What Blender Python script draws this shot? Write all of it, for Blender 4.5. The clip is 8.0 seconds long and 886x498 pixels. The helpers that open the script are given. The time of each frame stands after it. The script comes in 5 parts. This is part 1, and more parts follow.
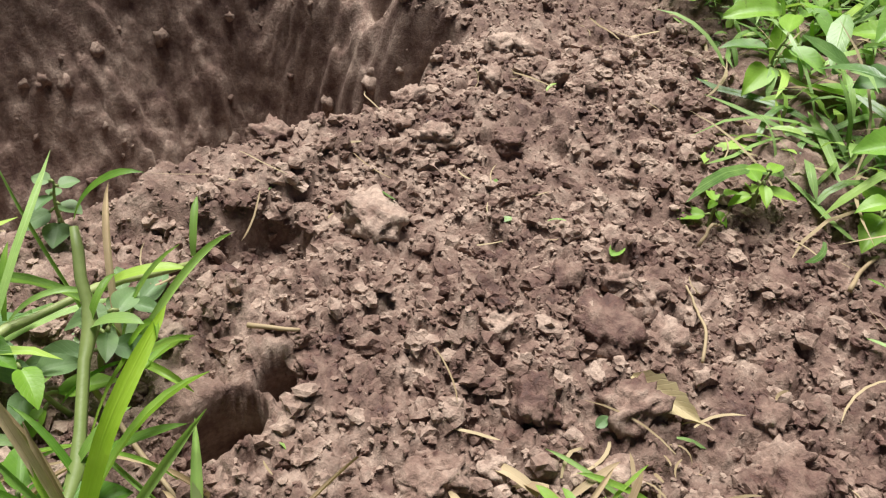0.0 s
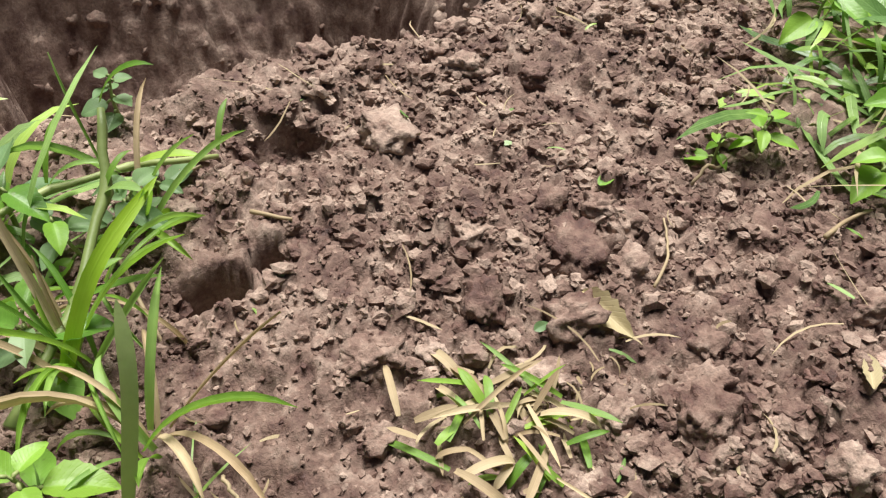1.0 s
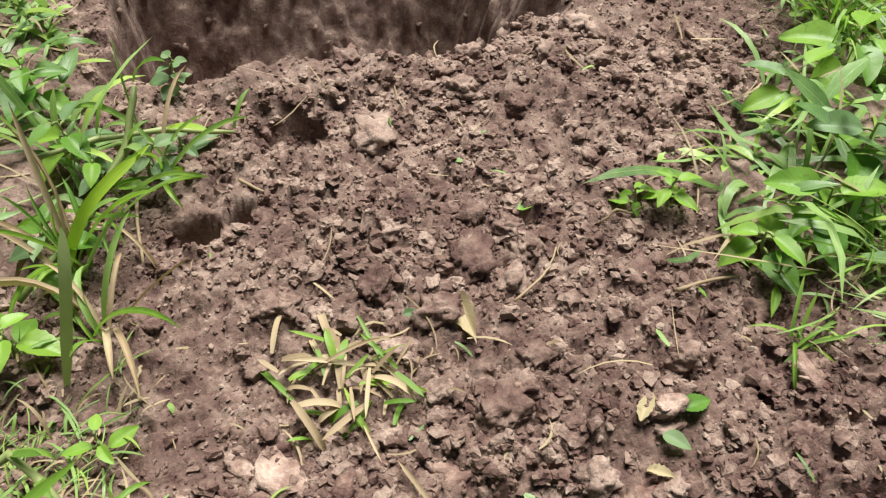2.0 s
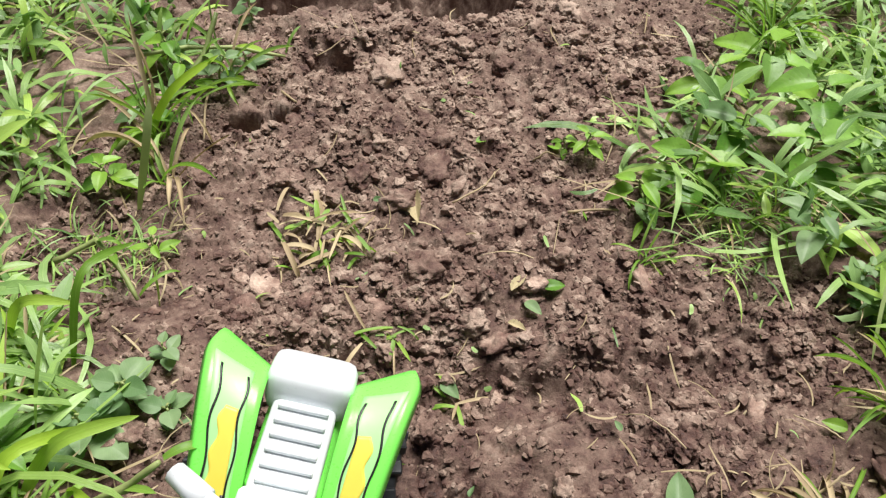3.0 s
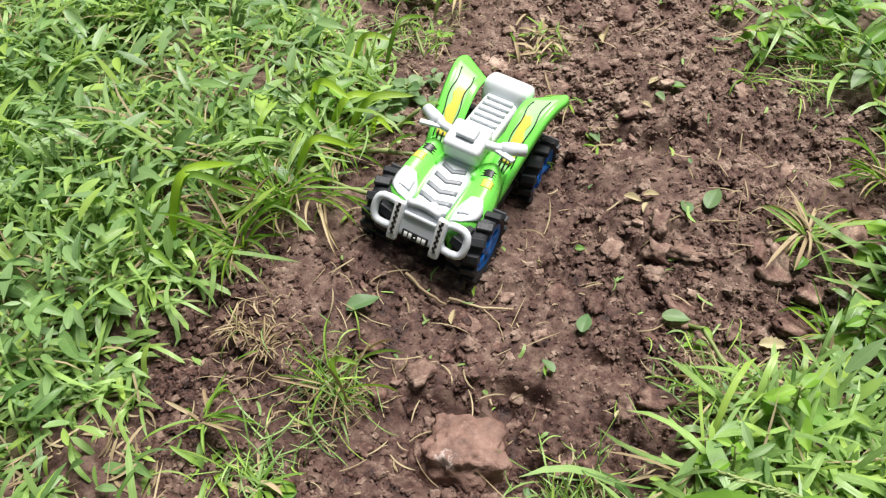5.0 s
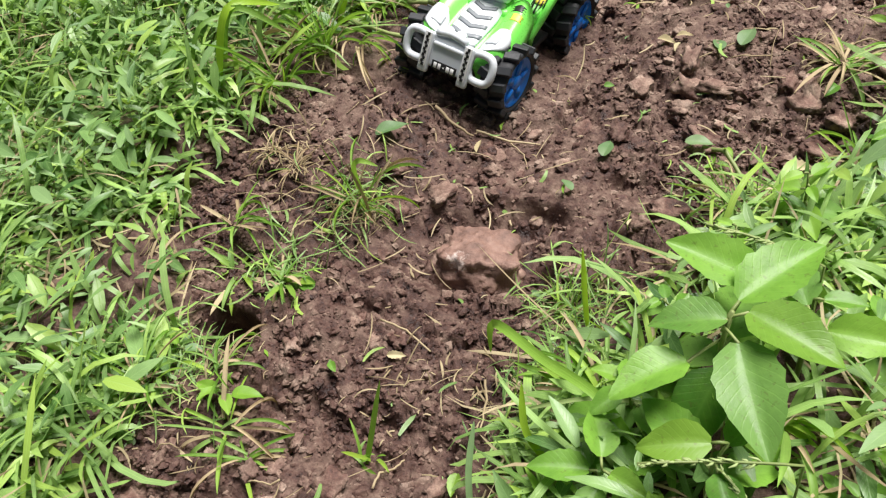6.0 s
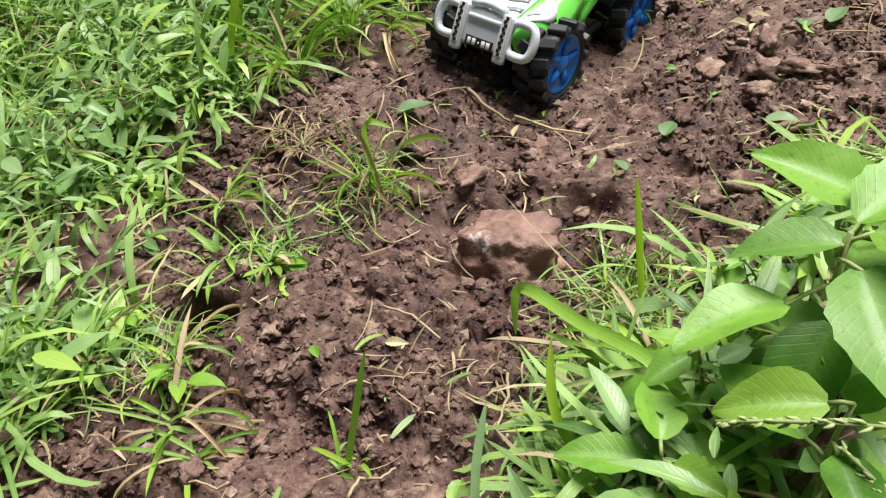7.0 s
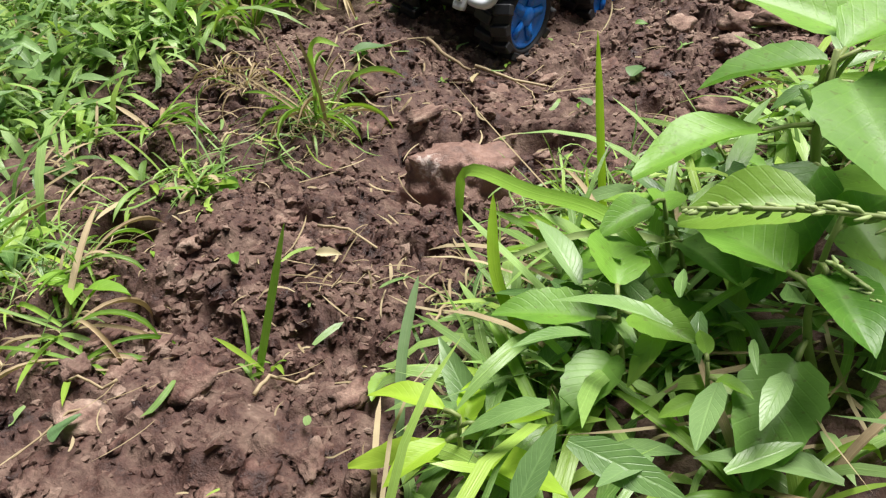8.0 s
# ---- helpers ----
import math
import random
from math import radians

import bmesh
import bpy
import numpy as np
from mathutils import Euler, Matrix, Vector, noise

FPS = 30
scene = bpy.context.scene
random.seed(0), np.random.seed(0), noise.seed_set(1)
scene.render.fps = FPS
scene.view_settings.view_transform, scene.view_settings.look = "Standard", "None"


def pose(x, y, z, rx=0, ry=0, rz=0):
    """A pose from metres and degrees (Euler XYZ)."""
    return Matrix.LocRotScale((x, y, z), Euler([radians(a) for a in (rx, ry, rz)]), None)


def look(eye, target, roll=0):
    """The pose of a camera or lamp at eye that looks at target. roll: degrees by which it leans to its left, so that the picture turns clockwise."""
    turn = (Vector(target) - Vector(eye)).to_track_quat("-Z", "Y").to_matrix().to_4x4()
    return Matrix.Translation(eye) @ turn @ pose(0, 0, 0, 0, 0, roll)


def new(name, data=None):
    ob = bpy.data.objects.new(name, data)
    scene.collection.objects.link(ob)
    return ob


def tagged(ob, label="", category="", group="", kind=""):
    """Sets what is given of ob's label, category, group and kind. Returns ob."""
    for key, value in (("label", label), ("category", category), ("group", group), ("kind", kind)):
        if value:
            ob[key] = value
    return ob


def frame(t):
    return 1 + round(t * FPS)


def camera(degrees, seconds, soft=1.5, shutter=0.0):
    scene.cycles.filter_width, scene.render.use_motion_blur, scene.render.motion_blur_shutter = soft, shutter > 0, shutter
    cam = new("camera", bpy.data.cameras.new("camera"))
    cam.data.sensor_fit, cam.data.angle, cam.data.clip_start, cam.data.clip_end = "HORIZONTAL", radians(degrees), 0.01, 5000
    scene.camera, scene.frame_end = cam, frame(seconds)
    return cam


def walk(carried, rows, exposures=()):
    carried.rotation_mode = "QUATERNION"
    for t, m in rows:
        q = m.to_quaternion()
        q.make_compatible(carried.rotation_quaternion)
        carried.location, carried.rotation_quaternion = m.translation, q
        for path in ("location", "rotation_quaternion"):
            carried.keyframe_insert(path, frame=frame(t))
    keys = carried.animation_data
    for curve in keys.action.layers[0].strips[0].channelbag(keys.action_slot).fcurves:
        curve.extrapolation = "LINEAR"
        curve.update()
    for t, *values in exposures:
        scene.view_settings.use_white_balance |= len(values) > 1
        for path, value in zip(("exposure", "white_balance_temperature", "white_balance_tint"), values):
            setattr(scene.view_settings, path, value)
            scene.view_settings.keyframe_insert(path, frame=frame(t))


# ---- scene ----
cam = camera(55.2, 8.0, 1.25)
PATH = [
    (0, (-0.3230, 0.3020, 0.2980), (-0.0815, 0.5778, -0.0420), 6.10),
    (0.5, (-0.3240, 0.2520, 0.3060), (-0.1104, 0.5368, -0.0451), 5.40),
    (1, (-0.2760, 0.2210, 0.3130), (-0.1183, 0.5272, -0.0494), 1.80),
    (1.2, (-0.2390, 0.2000, 0.3370), (-0.1160, 0.5172, -0.0294), -1.30),
    (2.3, (-0.1010, 0.0640, 0.4420), (-0.0725, 0.3850, 0.0597), 0.10),
    (2.5, (-0.0720, 0.0170, 0.4850), (-0.0495, 0.3323, 0.0976), 1.20),
    (3, (-0.0540, -0.0470, 0.5160), (-0.0647, 0.2680, 0.1278), 0.20),
    (3.5, (-0.0320, -0.1300, 0.5880), (-0.0847, 0.1865, 0.2045), -2.40),
    (4, (0.0030, -0.2280, 0.6390), (-0.0928, 0.0833, 0.2597), -5.30),
    (4.5, (0.0720, -0.3430, 0.6580), (-0.0650, -0.0413, 0.2836), -7.90),
    (5, (0.1220, -0.4320, 0.6610), (-0.0402, -0.1563, 0.2768), -10.60),
    (5.2, (0.1390, -0.4690, 0.6460), (-0.0315, -0.2013, 0.2596), -11.90),
    (6.3, (0.2460, -0.5420, 0.5330), (0.0168, -0.2933, 0.1648), -17.90),
    (6.5, (0.2380, -0.5260, 0.5100), (-0.0005, -0.2695, 0.1532), -17.80),
    (7, (0.2200, -0.5320, 0.3800), (-0.0398, -0.2432, 0.0652), -15.20),
    (7.5, (0.2330, -0.5460, 0.3240), (-0.0374, -0.2284, 0.0483), -12.40),
    (8, (0.2280, -0.5500, 0.2610), (-0.0292, -0.2240, -0.0175), -10.90),
]
walk(cam, [(t, look(eye, target, roll)) for t, eye, target, roll in PATH], exposures=[(0, 0.60), (1.2, 0.64), (2.5, 0.46), (4, 0.42), (5.2, 0.46), (6.5, 0.57), (7.5, 0.66), (8, 0.58)])

# ---- light ----
SUN_AZ, SUN_EL = 28.0, 66.0
world = bpy.data.worlds.new("overcast_sky")
scene.world = world
world.use_nodes = True
wn = world.node_tree
sky = wn.nodes.new("ShaderNodeTexSky")
sky.sky_type = "NISHITA"
sky.sun_disc = False
sky.sun_elevation, sky.sun_rotation = radians(SUN_EL), radians(SUN_AZ)
sky.air_density, sky.dust_density, sky.ozone_density = 1.0, 6.0, 0.6
wn.links.new(sky.outputs[0], wn.nodes["Background"].inputs[0])
wn.nodes["Background"].inputs[1].default_value = 0.019
sun_lamp = new("sun", bpy.data.lights.new("sun", "SUN"))
sun_lamp.data.energy, sun_lamp.data.angle, sun_lamp.data.color = 5.0, radians(32), (1.0, 0.965, 0.94)
sd = Vector((math.sin(radians(SUN_AZ)) * math.cos(radians(SUN_EL)), math.cos(radians(SUN_AZ)) * math.cos(radians(SUN_EL)), math.sin(radians(SUN_EL))))
sun_lamp.matrix_world = look(sd * 20, (0, 0, 0))


# ---- materials ----
def material(name):
    m = bpy.data.materials.new(name)
    m.use_nodes = True
    return m, m.node_tree.nodes, m.node_tree.links, m.node_tree.nodes["Principled BSDF"]


def ramp(nodes, links, fac, stops):
    r = nodes.new("ShaderNodeValToRGB")
    while len(r.color_ramp.elements) < len(stops):
        r.color_ramp.elements.new(0.5)
    for e, (p, c) in zip(r.color_ramp.elements, stops):
        e.position, e.color = p, (*c, 1)
    links.new(fac, r.inputs[0])
    return r.outputs[0]


def noise_tex(nodes, links, vec, scale, detail=4.0, rough=0.6):
    n = nodes.new("ShaderNodeTexNoise")
    n.inputs["Scale"].default_value, n.inputs["Detail"].default_value, n.inputs["Roughness"].default_value = scale, detail, rough
    links.new(vec, n.inputs["Vector"])
    return n.outputs["Fac"]


def mix_rgb(nodes, links, mode, fac, a, b):
    x = nodes.new("ShaderNodeMix")
    x.data_type, x.blend_type = "RGBA", mode
    for sock, v in ((x.inputs[0], fac), (x.inputs[6], a), (x.inputs[7], b)):
        if isinstance(v, (int, float)):
            sock.default_value = v
        elif isinstance(v, tuple):
            sock.default_value = (*v, 1)
        else:
            links.new(v, sock)
    return x.outputs[2]


def math_node(nodes, links, op, a, b=0.0):
    x = nodes.new("ShaderNodeMath")
    x.operation = op
    x.inputs[2].default_value = 0.125
    for sock, v in zip(x.inputs, (a, b)):
        if isinstance(v, (int, float)):
            sock.default_value = v
        else:
            links.new(v, sock)
    return x.outputs[0]


def map_range(nodes, links, v, a, b, c=0.0, d=1.0):
    x = nodes.new("ShaderNodeMapRange")
    x.inputs[1].default_value, x.inputs[2].default_value, x.inputs[3].default_value, x.inputs[4].default_value = a, b, c, d
    links.new(v, x.inputs[0])
    return x.outputs[0]


def soil_material(name, rand="", far_green=False, lift=1.0):
    """Red-brown garden soil: dry and pale up the trail, moist and darker lower down."""
    m, n, l, p = material(name)
    geo = n.new("ShaderNodeNewGeometry")
    pos = geo.outputs["Position"]
    sep = n.new("ShaderNodeSeparateXYZ")
    l.new(pos, sep.inputs[0])
    coarse = noise_tex(n, l, pos, 9.0, 3, 0.55)
    mid = noise_tex(n, l, pos, 60.0, 5, 0.65)
    fine = noise_tex(n, l, pos, 420.0, 4, 0.7)
    dry_y = map_range(n, l, sep.outputs[1], -0.1, 0.55)
    dry = math_node(n, l, "ADD", math_node(n, l, "MULTIPLY_ADD", dry_y, 0.25), math_node(n, l, "MULTIPLY", coarse, 0.55))
    dry = math_node(n, l, "ADD", dry, math_node(n, l, "MULTIPLY", math_node(n, l, "SUBTRACT", mid, 0.5), 1.45))
    if rand == "object":
        info = n.new("ShaderNodeObjectInfo")
        dry = math_node(n, l, "ADD", dry, math_node(n, l, "MULTIPLY", math_node(n, l, "SUBTRACT", info.outputs["Random"], 0.35), 0.35))
    if rand == "island":
        dry = math_node(n, l, "ADD", dry, math_node(n, l, "MULTIPLY", math_node(n, l, "SUBTRACT", geo.outputs["Random Per Island"], 0.4), 0.34))
    a = lift
    col = ramp(n, l, dry, [(0.10, (0.026 * a, 0.0122 * a, 0.0105 * a)), (0.37, (0.105 * a, 0.055 * a, 0.043 * a)), (0.62, (0.222 * a, 0.148 * a, 0.115 * a)), (0.92, (0.42 * a, 0.318 * a, 0.252 * a))])
    grain = ramp(n, l, fine, [(0.25, (0.62, 0.62, 0.62)), (0.55, (1.0, 1.0, 1.0)), (0.78, (1.32, 1.3, 1.28))])
    col = mix_rgb(n, l, "MULTIPLY", 1.0, col, grain)
    if far_green:
        ex = math_node(n, l, "POWER", math_node(n, l, "ABSOLUTE", math_node(n, l, "DIVIDE", math_node(n, l, "ADD", sep.outputs[0], 0.06), 0.46)), 2.0)
        ey = math_node(n, l, "POWER", math_node(n, l, "ABSOLUTE", math_node(n, l, "DIVIDE", math_node(n, l, "SUBTRACT", sep.outputs[1], 0.25), 0.95)), 2.0)
        e = math_node(n, l, "ADD", math_node(n, l, "ADD", ex, ey), math_node(n, l, "MULTIPLY", math_node(n, l, "SUBTRACT", coarse, 0.5), 1.6))
        patchy = noise_tex(n, l, pos, 1.7, 5, 0.7)
        turf = ramp(n, l, math_node(n, l, "ADD", math_node(n, l, "MULTIPLY", patchy, 0.6), math_node(n, l, "MULTIPLY", noise_tex(n, l, pos, 30.0, 6, 0.75), 0.5)), [(0.3, (0.035, 0.055, 0.014)), (0.55, (0.085, 0.15, 0.03)), (0.8, (0.16, 0.24, 0.06))])
        col = mix_rgb(n, l, "MIX", map_range(n, l, e, 1.0, 1.5), col, turf)
    l.new(col, p.inputs["Base Color"])
    l.new(map_range(n, l, dry, 0.15, 0.6, 0.36, 0.9), p.inputs["Roughness"])
    p.inputs["Specular IOR Level"].default_value = 0.35
    b = n.new("ShaderNodeBump")
    b.inputs["Strength"].default_value, b.inputs["Distance"].default_value = 0.9, 0.0016
    l.new(math_node(n, l, "ADD", fine, math_node(n, l, "MULTIPLY", mid, 1.2)), b.inputs["Height"])
    l.new(b.outputs[0], p.inputs["Normal"])
    return m


def leaf_material(name, dark, light, rand="island", spots=0.0, gloss=0.45, vein=0.35, through_light=0.35, hues=0.0):
    """Living or dry leaf: veins from the leaf's own coordinates, light passes through it in part."""
    m, n, l, p = material(name)
    geo = n.new("ShaderNodeNewGeometry")
    uv = n.new("ShaderNodeTexCoord")
    suv = n.new("ShaderNodeSeparateXYZ")
    l.new(uv.outputs["UV"], suv.inputs[0])
    if rand == "island":
        r = geo.outputs["Random Per Island"]
    else:
        r = n.new("ShaderNodeObjectInfo").outputs["Random"]
    blot = noise_tex(n, l, geo.outputs["Position"], 90.0, 4, 0.65)
    fac = math_node(n, l, "ADD", math_node(n, l, "MULTIPLY", r, 0.7), math_node(n, l, "MULTIPLY", math_node(n, l, "SUBTRACT", blot, 0.35), 0.7))
    clump = noise_tex(n, l, geo.outputs["Position"], 11.0, 3, 0.6)
    fac = math_node(n, l, "ADD", fac, math_node(n, l, "MULTIPLY", math_node(n, l, "SUBTRACT", clump, 0.5), 0.9))
    col = ramp(n, l, fac, [(0.0, dark), (1.0, light)])
    hue = math_node(n, l, "FRACT", math_node(n, l, "MULTIPLY", r, 7.31))
    if hues:
        grey = tuple(0.45 * c + 0.55 * g for c, g in zip(light, (0.25, 0.36, 0.20)))
        lime = tuple(0.4 * c + 0.6 * g for c, g in zip(light, (0.44, 0.60, 0.07)))
        col = mix_rgb(n, l, "MIX", map_range(n, l, hue, 0.60, 0.95, 0.0, 0.75 * hues), col, grey)
        col = mix_rgb(n, l, "MIX", map_range(n, l, hue, 0.24, 0.02, 0.0, 0.85 * hues), col, lime)
    side = math_node(n, l, "ABSOLUTE", math_node(n, l, "SUBTRACT", suv.outputs[1], 0.5))
    mid = map_range(n, l, side, 0.0, 0.06, vein, 0.0)
    w = math_node(n, l, "SINE", math_node(n, l, "MULTIPLY", math_node(n, l, "SUBTRACT", suv.outputs[0], math_node(n, l, "MULTIPLY", side, 0.55)), 62.0))
    veins = math_node(n, l, "MULTIPLY", map_range(n, l, w, 0.8, 1.0), vein * 0.6)
    col = mix_rgb(n, l, "MIX", math_node(n, l, "MAXIMUM", mid, veins), col, tuple(min(1, 1.35 * c + 0.05) for c in light))
    if spots:
        sp = ramp(n, l, noise_tex(n, l, geo.outputs["Position"], 300.0, 2, 0.5), [(0.62, (0, 0, 0)), (0.7, (1, 1, 1))])
        col = mix_rgb(n, l, "MIX", math_node(n, l, "MULTIPLY", sp, spots), col, (0.10, 0.06, 0.03))
    l.new(col, p.inputs["Base Color"])
    p.inputs["Roughness"].default_value = gloss
    p.inputs["Specular IOR Level"].default_value = 0.45
    b = n.new("ShaderNodeBump")
    b.inputs["Strength"].default_value, b.inputs["Distance"].default_value = 0.4, 0.0010
    l.new(math_node(n, l, "ADD", blot, math_node(n, l, "MULTIPLY", math_node(n, l, "MAXIMUM", mid, veins), -2.0)), b.inputs["Height"])
    l.new(b.outputs[0], p.inputs["Normal"])
    tr = n.new("ShaderNodeBsdfTranslucent")
    l.new(mix_rgb(n, l, "MULTIPLY", 1.0, col, (1.2, 1.28, 0.75)), tr.inputs[0])
    mx = n.new("ShaderNodeMixShader")
    mx.inputs[0].default_value = through_light
    l.new(p.outputs[0], mx.inputs[1])
    l.new(tr.outputs[0], mx.inputs[2])
    l.new(mx.outputs[0], n["Material Output"].inputs[0])
    return m


def plastic(name, color, rough=0.35, wear=0.12, scale=60.0, dust=0.15):
    """Moulded toy plastic with fine scuffs and a little soil dust."""
    m, n, l, p = material(name)
    tc = n.new("ShaderNodeTexCoord")
    fine = noise_tex(n, l, tc.outputs["Object"], scale * 6, 3, 0.6)
    broad = noise_tex(n, l, tc.outputs["Object"], scale, 5, 0.65)
    col = mix_rgb(n, l, "MIX", math_node(n, l, "MULTIPLY", broad, wear), color, tuple(0.75 * c for c in color))
    speck = ramp(n, l, broad, [(0.58, (0, 0, 0)), (0.75, (1, 1, 1))])
    col = mix_rgb(n, l, "MIX", math_node(n, l, "MULTIPLY", speck, dust), col, (0.17, 0.10, 0.07))
    l.new(col, p.inputs["Base Color"])
    l.new(map_range(n, l, fine, 0.3, 0.7, rough - 0.07, rough + 0.1), p.inputs["Roughness"])
    b = n.new("ShaderNodeBump")
    b.inputs["Strength"].default_value, b.inputs["Distance"].default_value = 0.12, 0.0004
    l.new(fine, b.inputs["Height"])
    l.new(b.outputs[0], p.inputs["Normal"])
    return m


M_SOIL = soil_material("soil", far_green=True, lift=0.92)
M_CRUMB = soil_material("soil_crumb", "island", lift=1.04)
M_CLOD = soil_material("soil_clod_surface", "object", lift=1.08)
M_FLAKE = soil_material("soil_flake_surface", "object", lift=1.4)
M_GRASS = leaf_material("grass_blade", (0.055, 0.140, 0.026), (0.42, 0.64, 0.18), vein=0.25, gloss=0.34, through_light=0.26, hues=1.0)
M_WEED = leaf_material("weed_leaf_mass", (0.060, 0.15, 0.035), (0.30, 0.48, 0.16), vein=0.2, gloss=0.36, through_light=0.25, hues=1.0)
M_LEAF = leaf_material("broad_leaf", (0.075, 0.20, 0.022), (0.26, 0.49, 0.07), rand="object", gloss=0.42, vein=0.10, through_light=0.28, spots=0.3, hues=0.5)
M_LEAF_PALE = leaf_material("pale_green_leaf", (0.17, 0.36, 0.03), (0.34, 0.56, 0.09), rand="object", vein=0.12)
M_LEAF_LIME = leaf_material("yellow_green_leaf", (0.30, 0.50, 0.03), (0.46, 0.66, 0.08), rand="object", vein=0.10, gloss=0.42)
M_LEAF_BLUE = leaf_material("grey_green_leaf", (0.12, 0.24, 0.09), (0.29, 0.42, 0.20), rand="object", vein=0.12)
M_BLADE = leaf_material("tuft_blade", (0.09, 0.22, 0.02), (0.34, 0.55, 0.09), rand="object", vein=0.12, hues=0.9)
M_STRAW = leaf_material("straw", (0.26, 0.19, 0.10), (0.55, 0.46, 0.28), vein=0.15, gloss=0.7, through_light=0.15)
M_STRAW_OB = leaf_material("dry_straw", (0.28, 0.20, 0.11), (0.56, 0.46, 0.28), rand="object", vein=0.15, gloss=0.7, through_light=0.12)
M_DRYLEAF = leaf_material("dry_leaf", (0.42, 0.35, 0.19), (0.62, 0.55, 0.34), rand="object", vein=0.2, gloss=0.75, through_light=0.15, spots=0.3)
M_SPIKE = leaf_material("pale_seed_spike", (0.30, 0.40, 0.14), (0.46, 0.56, 0.24), rand="object", vein=0.0, gloss=0.6, through_light=0.15)
M_STEM = leaf_material("green_stem", (0.16, 0.22, 0.06), (0.36, 0.42, 0.16), rand="object", vein=0.0, gloss=0.5, through_light=0.1)


def stone_material():
    m, n, l, p = material("reddish_stone")
    tc = n.new("ShaderNodeTexCoord")
    a = noise_tex(n, l, tc.outputs["Object"], 40.0, 6, 0.7)
    b_ = noise_tex(n, l, tc.outputs["Object"], 260.0, 4, 0.7)
    col = ramp(n, l, a, [(0.28, (0.11, 0.062, 0.048)), (0.5, (0.255, 0.15, 0.115)), (0.72, (0.40, 0.26, 0.205))])
    chip = n.new("ShaderNodeVectorMath")
    chip.operation = "DISTANCE"
    l.new(tc.outputs["Object"], chip.inputs[0])
    chip.inputs[1].default_value = (-0.016, -0.024, 0.020)
    patch = math_node(n, l, "ADD", chip.outputs["Value"], math_node(n, l, "MULTIPLY", math_node(n, l, "SUBTRACT", b_, 0.5), 0.035))
    col = mix_rgb(n, l, "MIX", map_range(n, l, patch, 0.009, 0.003), col, (0.56, 0.46, 0.41))
    l.new(col, p.inputs["Base Color"])
    p.inputs["Roughness"].default_value = 0.6
    b = n.new("ShaderNodeBump")
    b.inputs["Strength"].default_value, b.inputs["Distance"].default_value = 0.9, 0.002
    l.new(math_node(n, l, "ADD", a, b_), b.inputs["Height"])
    l.new(b.outputs[0], p.inputs["Normal"])
    return m


M_STONE = stone_material()
M_GREEN = plastic("bright_green_plastic", (0.22, 0.86, 0.12), 0.30, dust=0.06)
M_GREY = plastic("silver_grey_plastic", (0.72, 0.76, 0.80), 0.36, dust=0.08)
M_PALE = plastic("pale_silver_plastic", (0.72, 0.76, 0.78), 0.33, dust=0.06)
M_TYRE = plastic("black_tyre_plastic", (0.020, 0.022, 0.026), 0.55, dust=0.30)
M_BLACK = plastic("black_chassis_plastic", (0.012, 0.012, 0.013), 0.5, dust=0.2)
M_BLUE = plastic("blue_rim_plastic", (0.010, 0.20, 0.75), 0.33, dust=0.08)
M_WHITE = plastic("white_sticker", (0.82, 0.82, 0.80), 0.4, dust=0.05)
# green fender sticker, its whitish sheen painted into the base colour
M_SHEEN_GREEN = plastic("green_sticker_pale_sheen", (0.40, 0.80, 0.32), 0.35, dust=0.05)
M_YELLOW = plastic("yellow_flame_sticker", (0.85, 0.68, 0.10), 0.4, dust=0.05)
M_INK = plastic("black_sticker", (0.015, 0.015, 0.015), 0.4, dust=0.03)
M_VENT = plastic("dark_grey_vent", (0.20, 0.22, 0.24), 0.4, dust=0.05)
M_LENS = plastic("clear_silver_headlight", (0.72, 0.75, 0.78), 0.12, dust=0.04)


# ---- ground ----
def lattice(ix, iy, seed):
    h = (ix.astype(np.int64) * 374761393 + iy.astype(np.int64) * 668265263 + seed * 974711) & 0x7FFFFFFF
    h = ((h ^ (h >> 13)) * 1274126177) & 0x7FFFFFFF
    return ((h ^ (h >> 16)) & 0xFFFF) / 65535.0


def vnoise(x, y, seed=0):
    ix, iy = np.floor(x), np.floor(y)
    fx, fy = x - ix, y - iy
    fx, fy = fx * fx * (3 - 2 * fx), fy * fy * (3 - 2 * fy)
    a, b = lattice(ix, iy, seed), lattice(ix + 1, iy, seed)
    c, d = lattice(ix, iy + 1, seed), lattice(ix + 1, iy + 1, seed)
    return (a * (1 - fx) + b * fx) * (1 - fy) + (c * (1 - fx) + d * fx) * fy - 0.5


def fbm(x, y, size, octaves=4, seed=0):
    s, amp, f = 0.0, 1.0, 1.0 / size
    for k in range(octaves):
        s = s + amp * vnoise(x * f + 17.3 * k, y * f - 9.1 * k, seed + k)
        amp, f = amp * 0.5, f * 2.03
    return s


def lumps(x, y, size, seed):
    """Rounded crumbs: the nearest jittered cell point gives a dome of its own radius."""
    u, v = x / size, y / size
    iu, iv = np.floor(u), np.floor(v)
    best = np.zeros_like(u)
    for du in (-1, 0, 1):
        for dv in (-1, 0, 1):
            cu, cv = iu + du, iv + dv
            px = cu + 0.15 + 0.7 * lattice(cu, cv, seed)
            py = cv + 0.15 + 0.7 * lattice(cu, cv, seed + 1)
            r = 0.25 + 0.5 * lattice(cu, cv, seed + 2)
            d2 = ((u - px) ** 2 + (v - py) ** 2) / (r * r)
            best = np.maximum(best, r * np.sqrt(np.clip(1 - d2, 0, 1)))
    return best * size


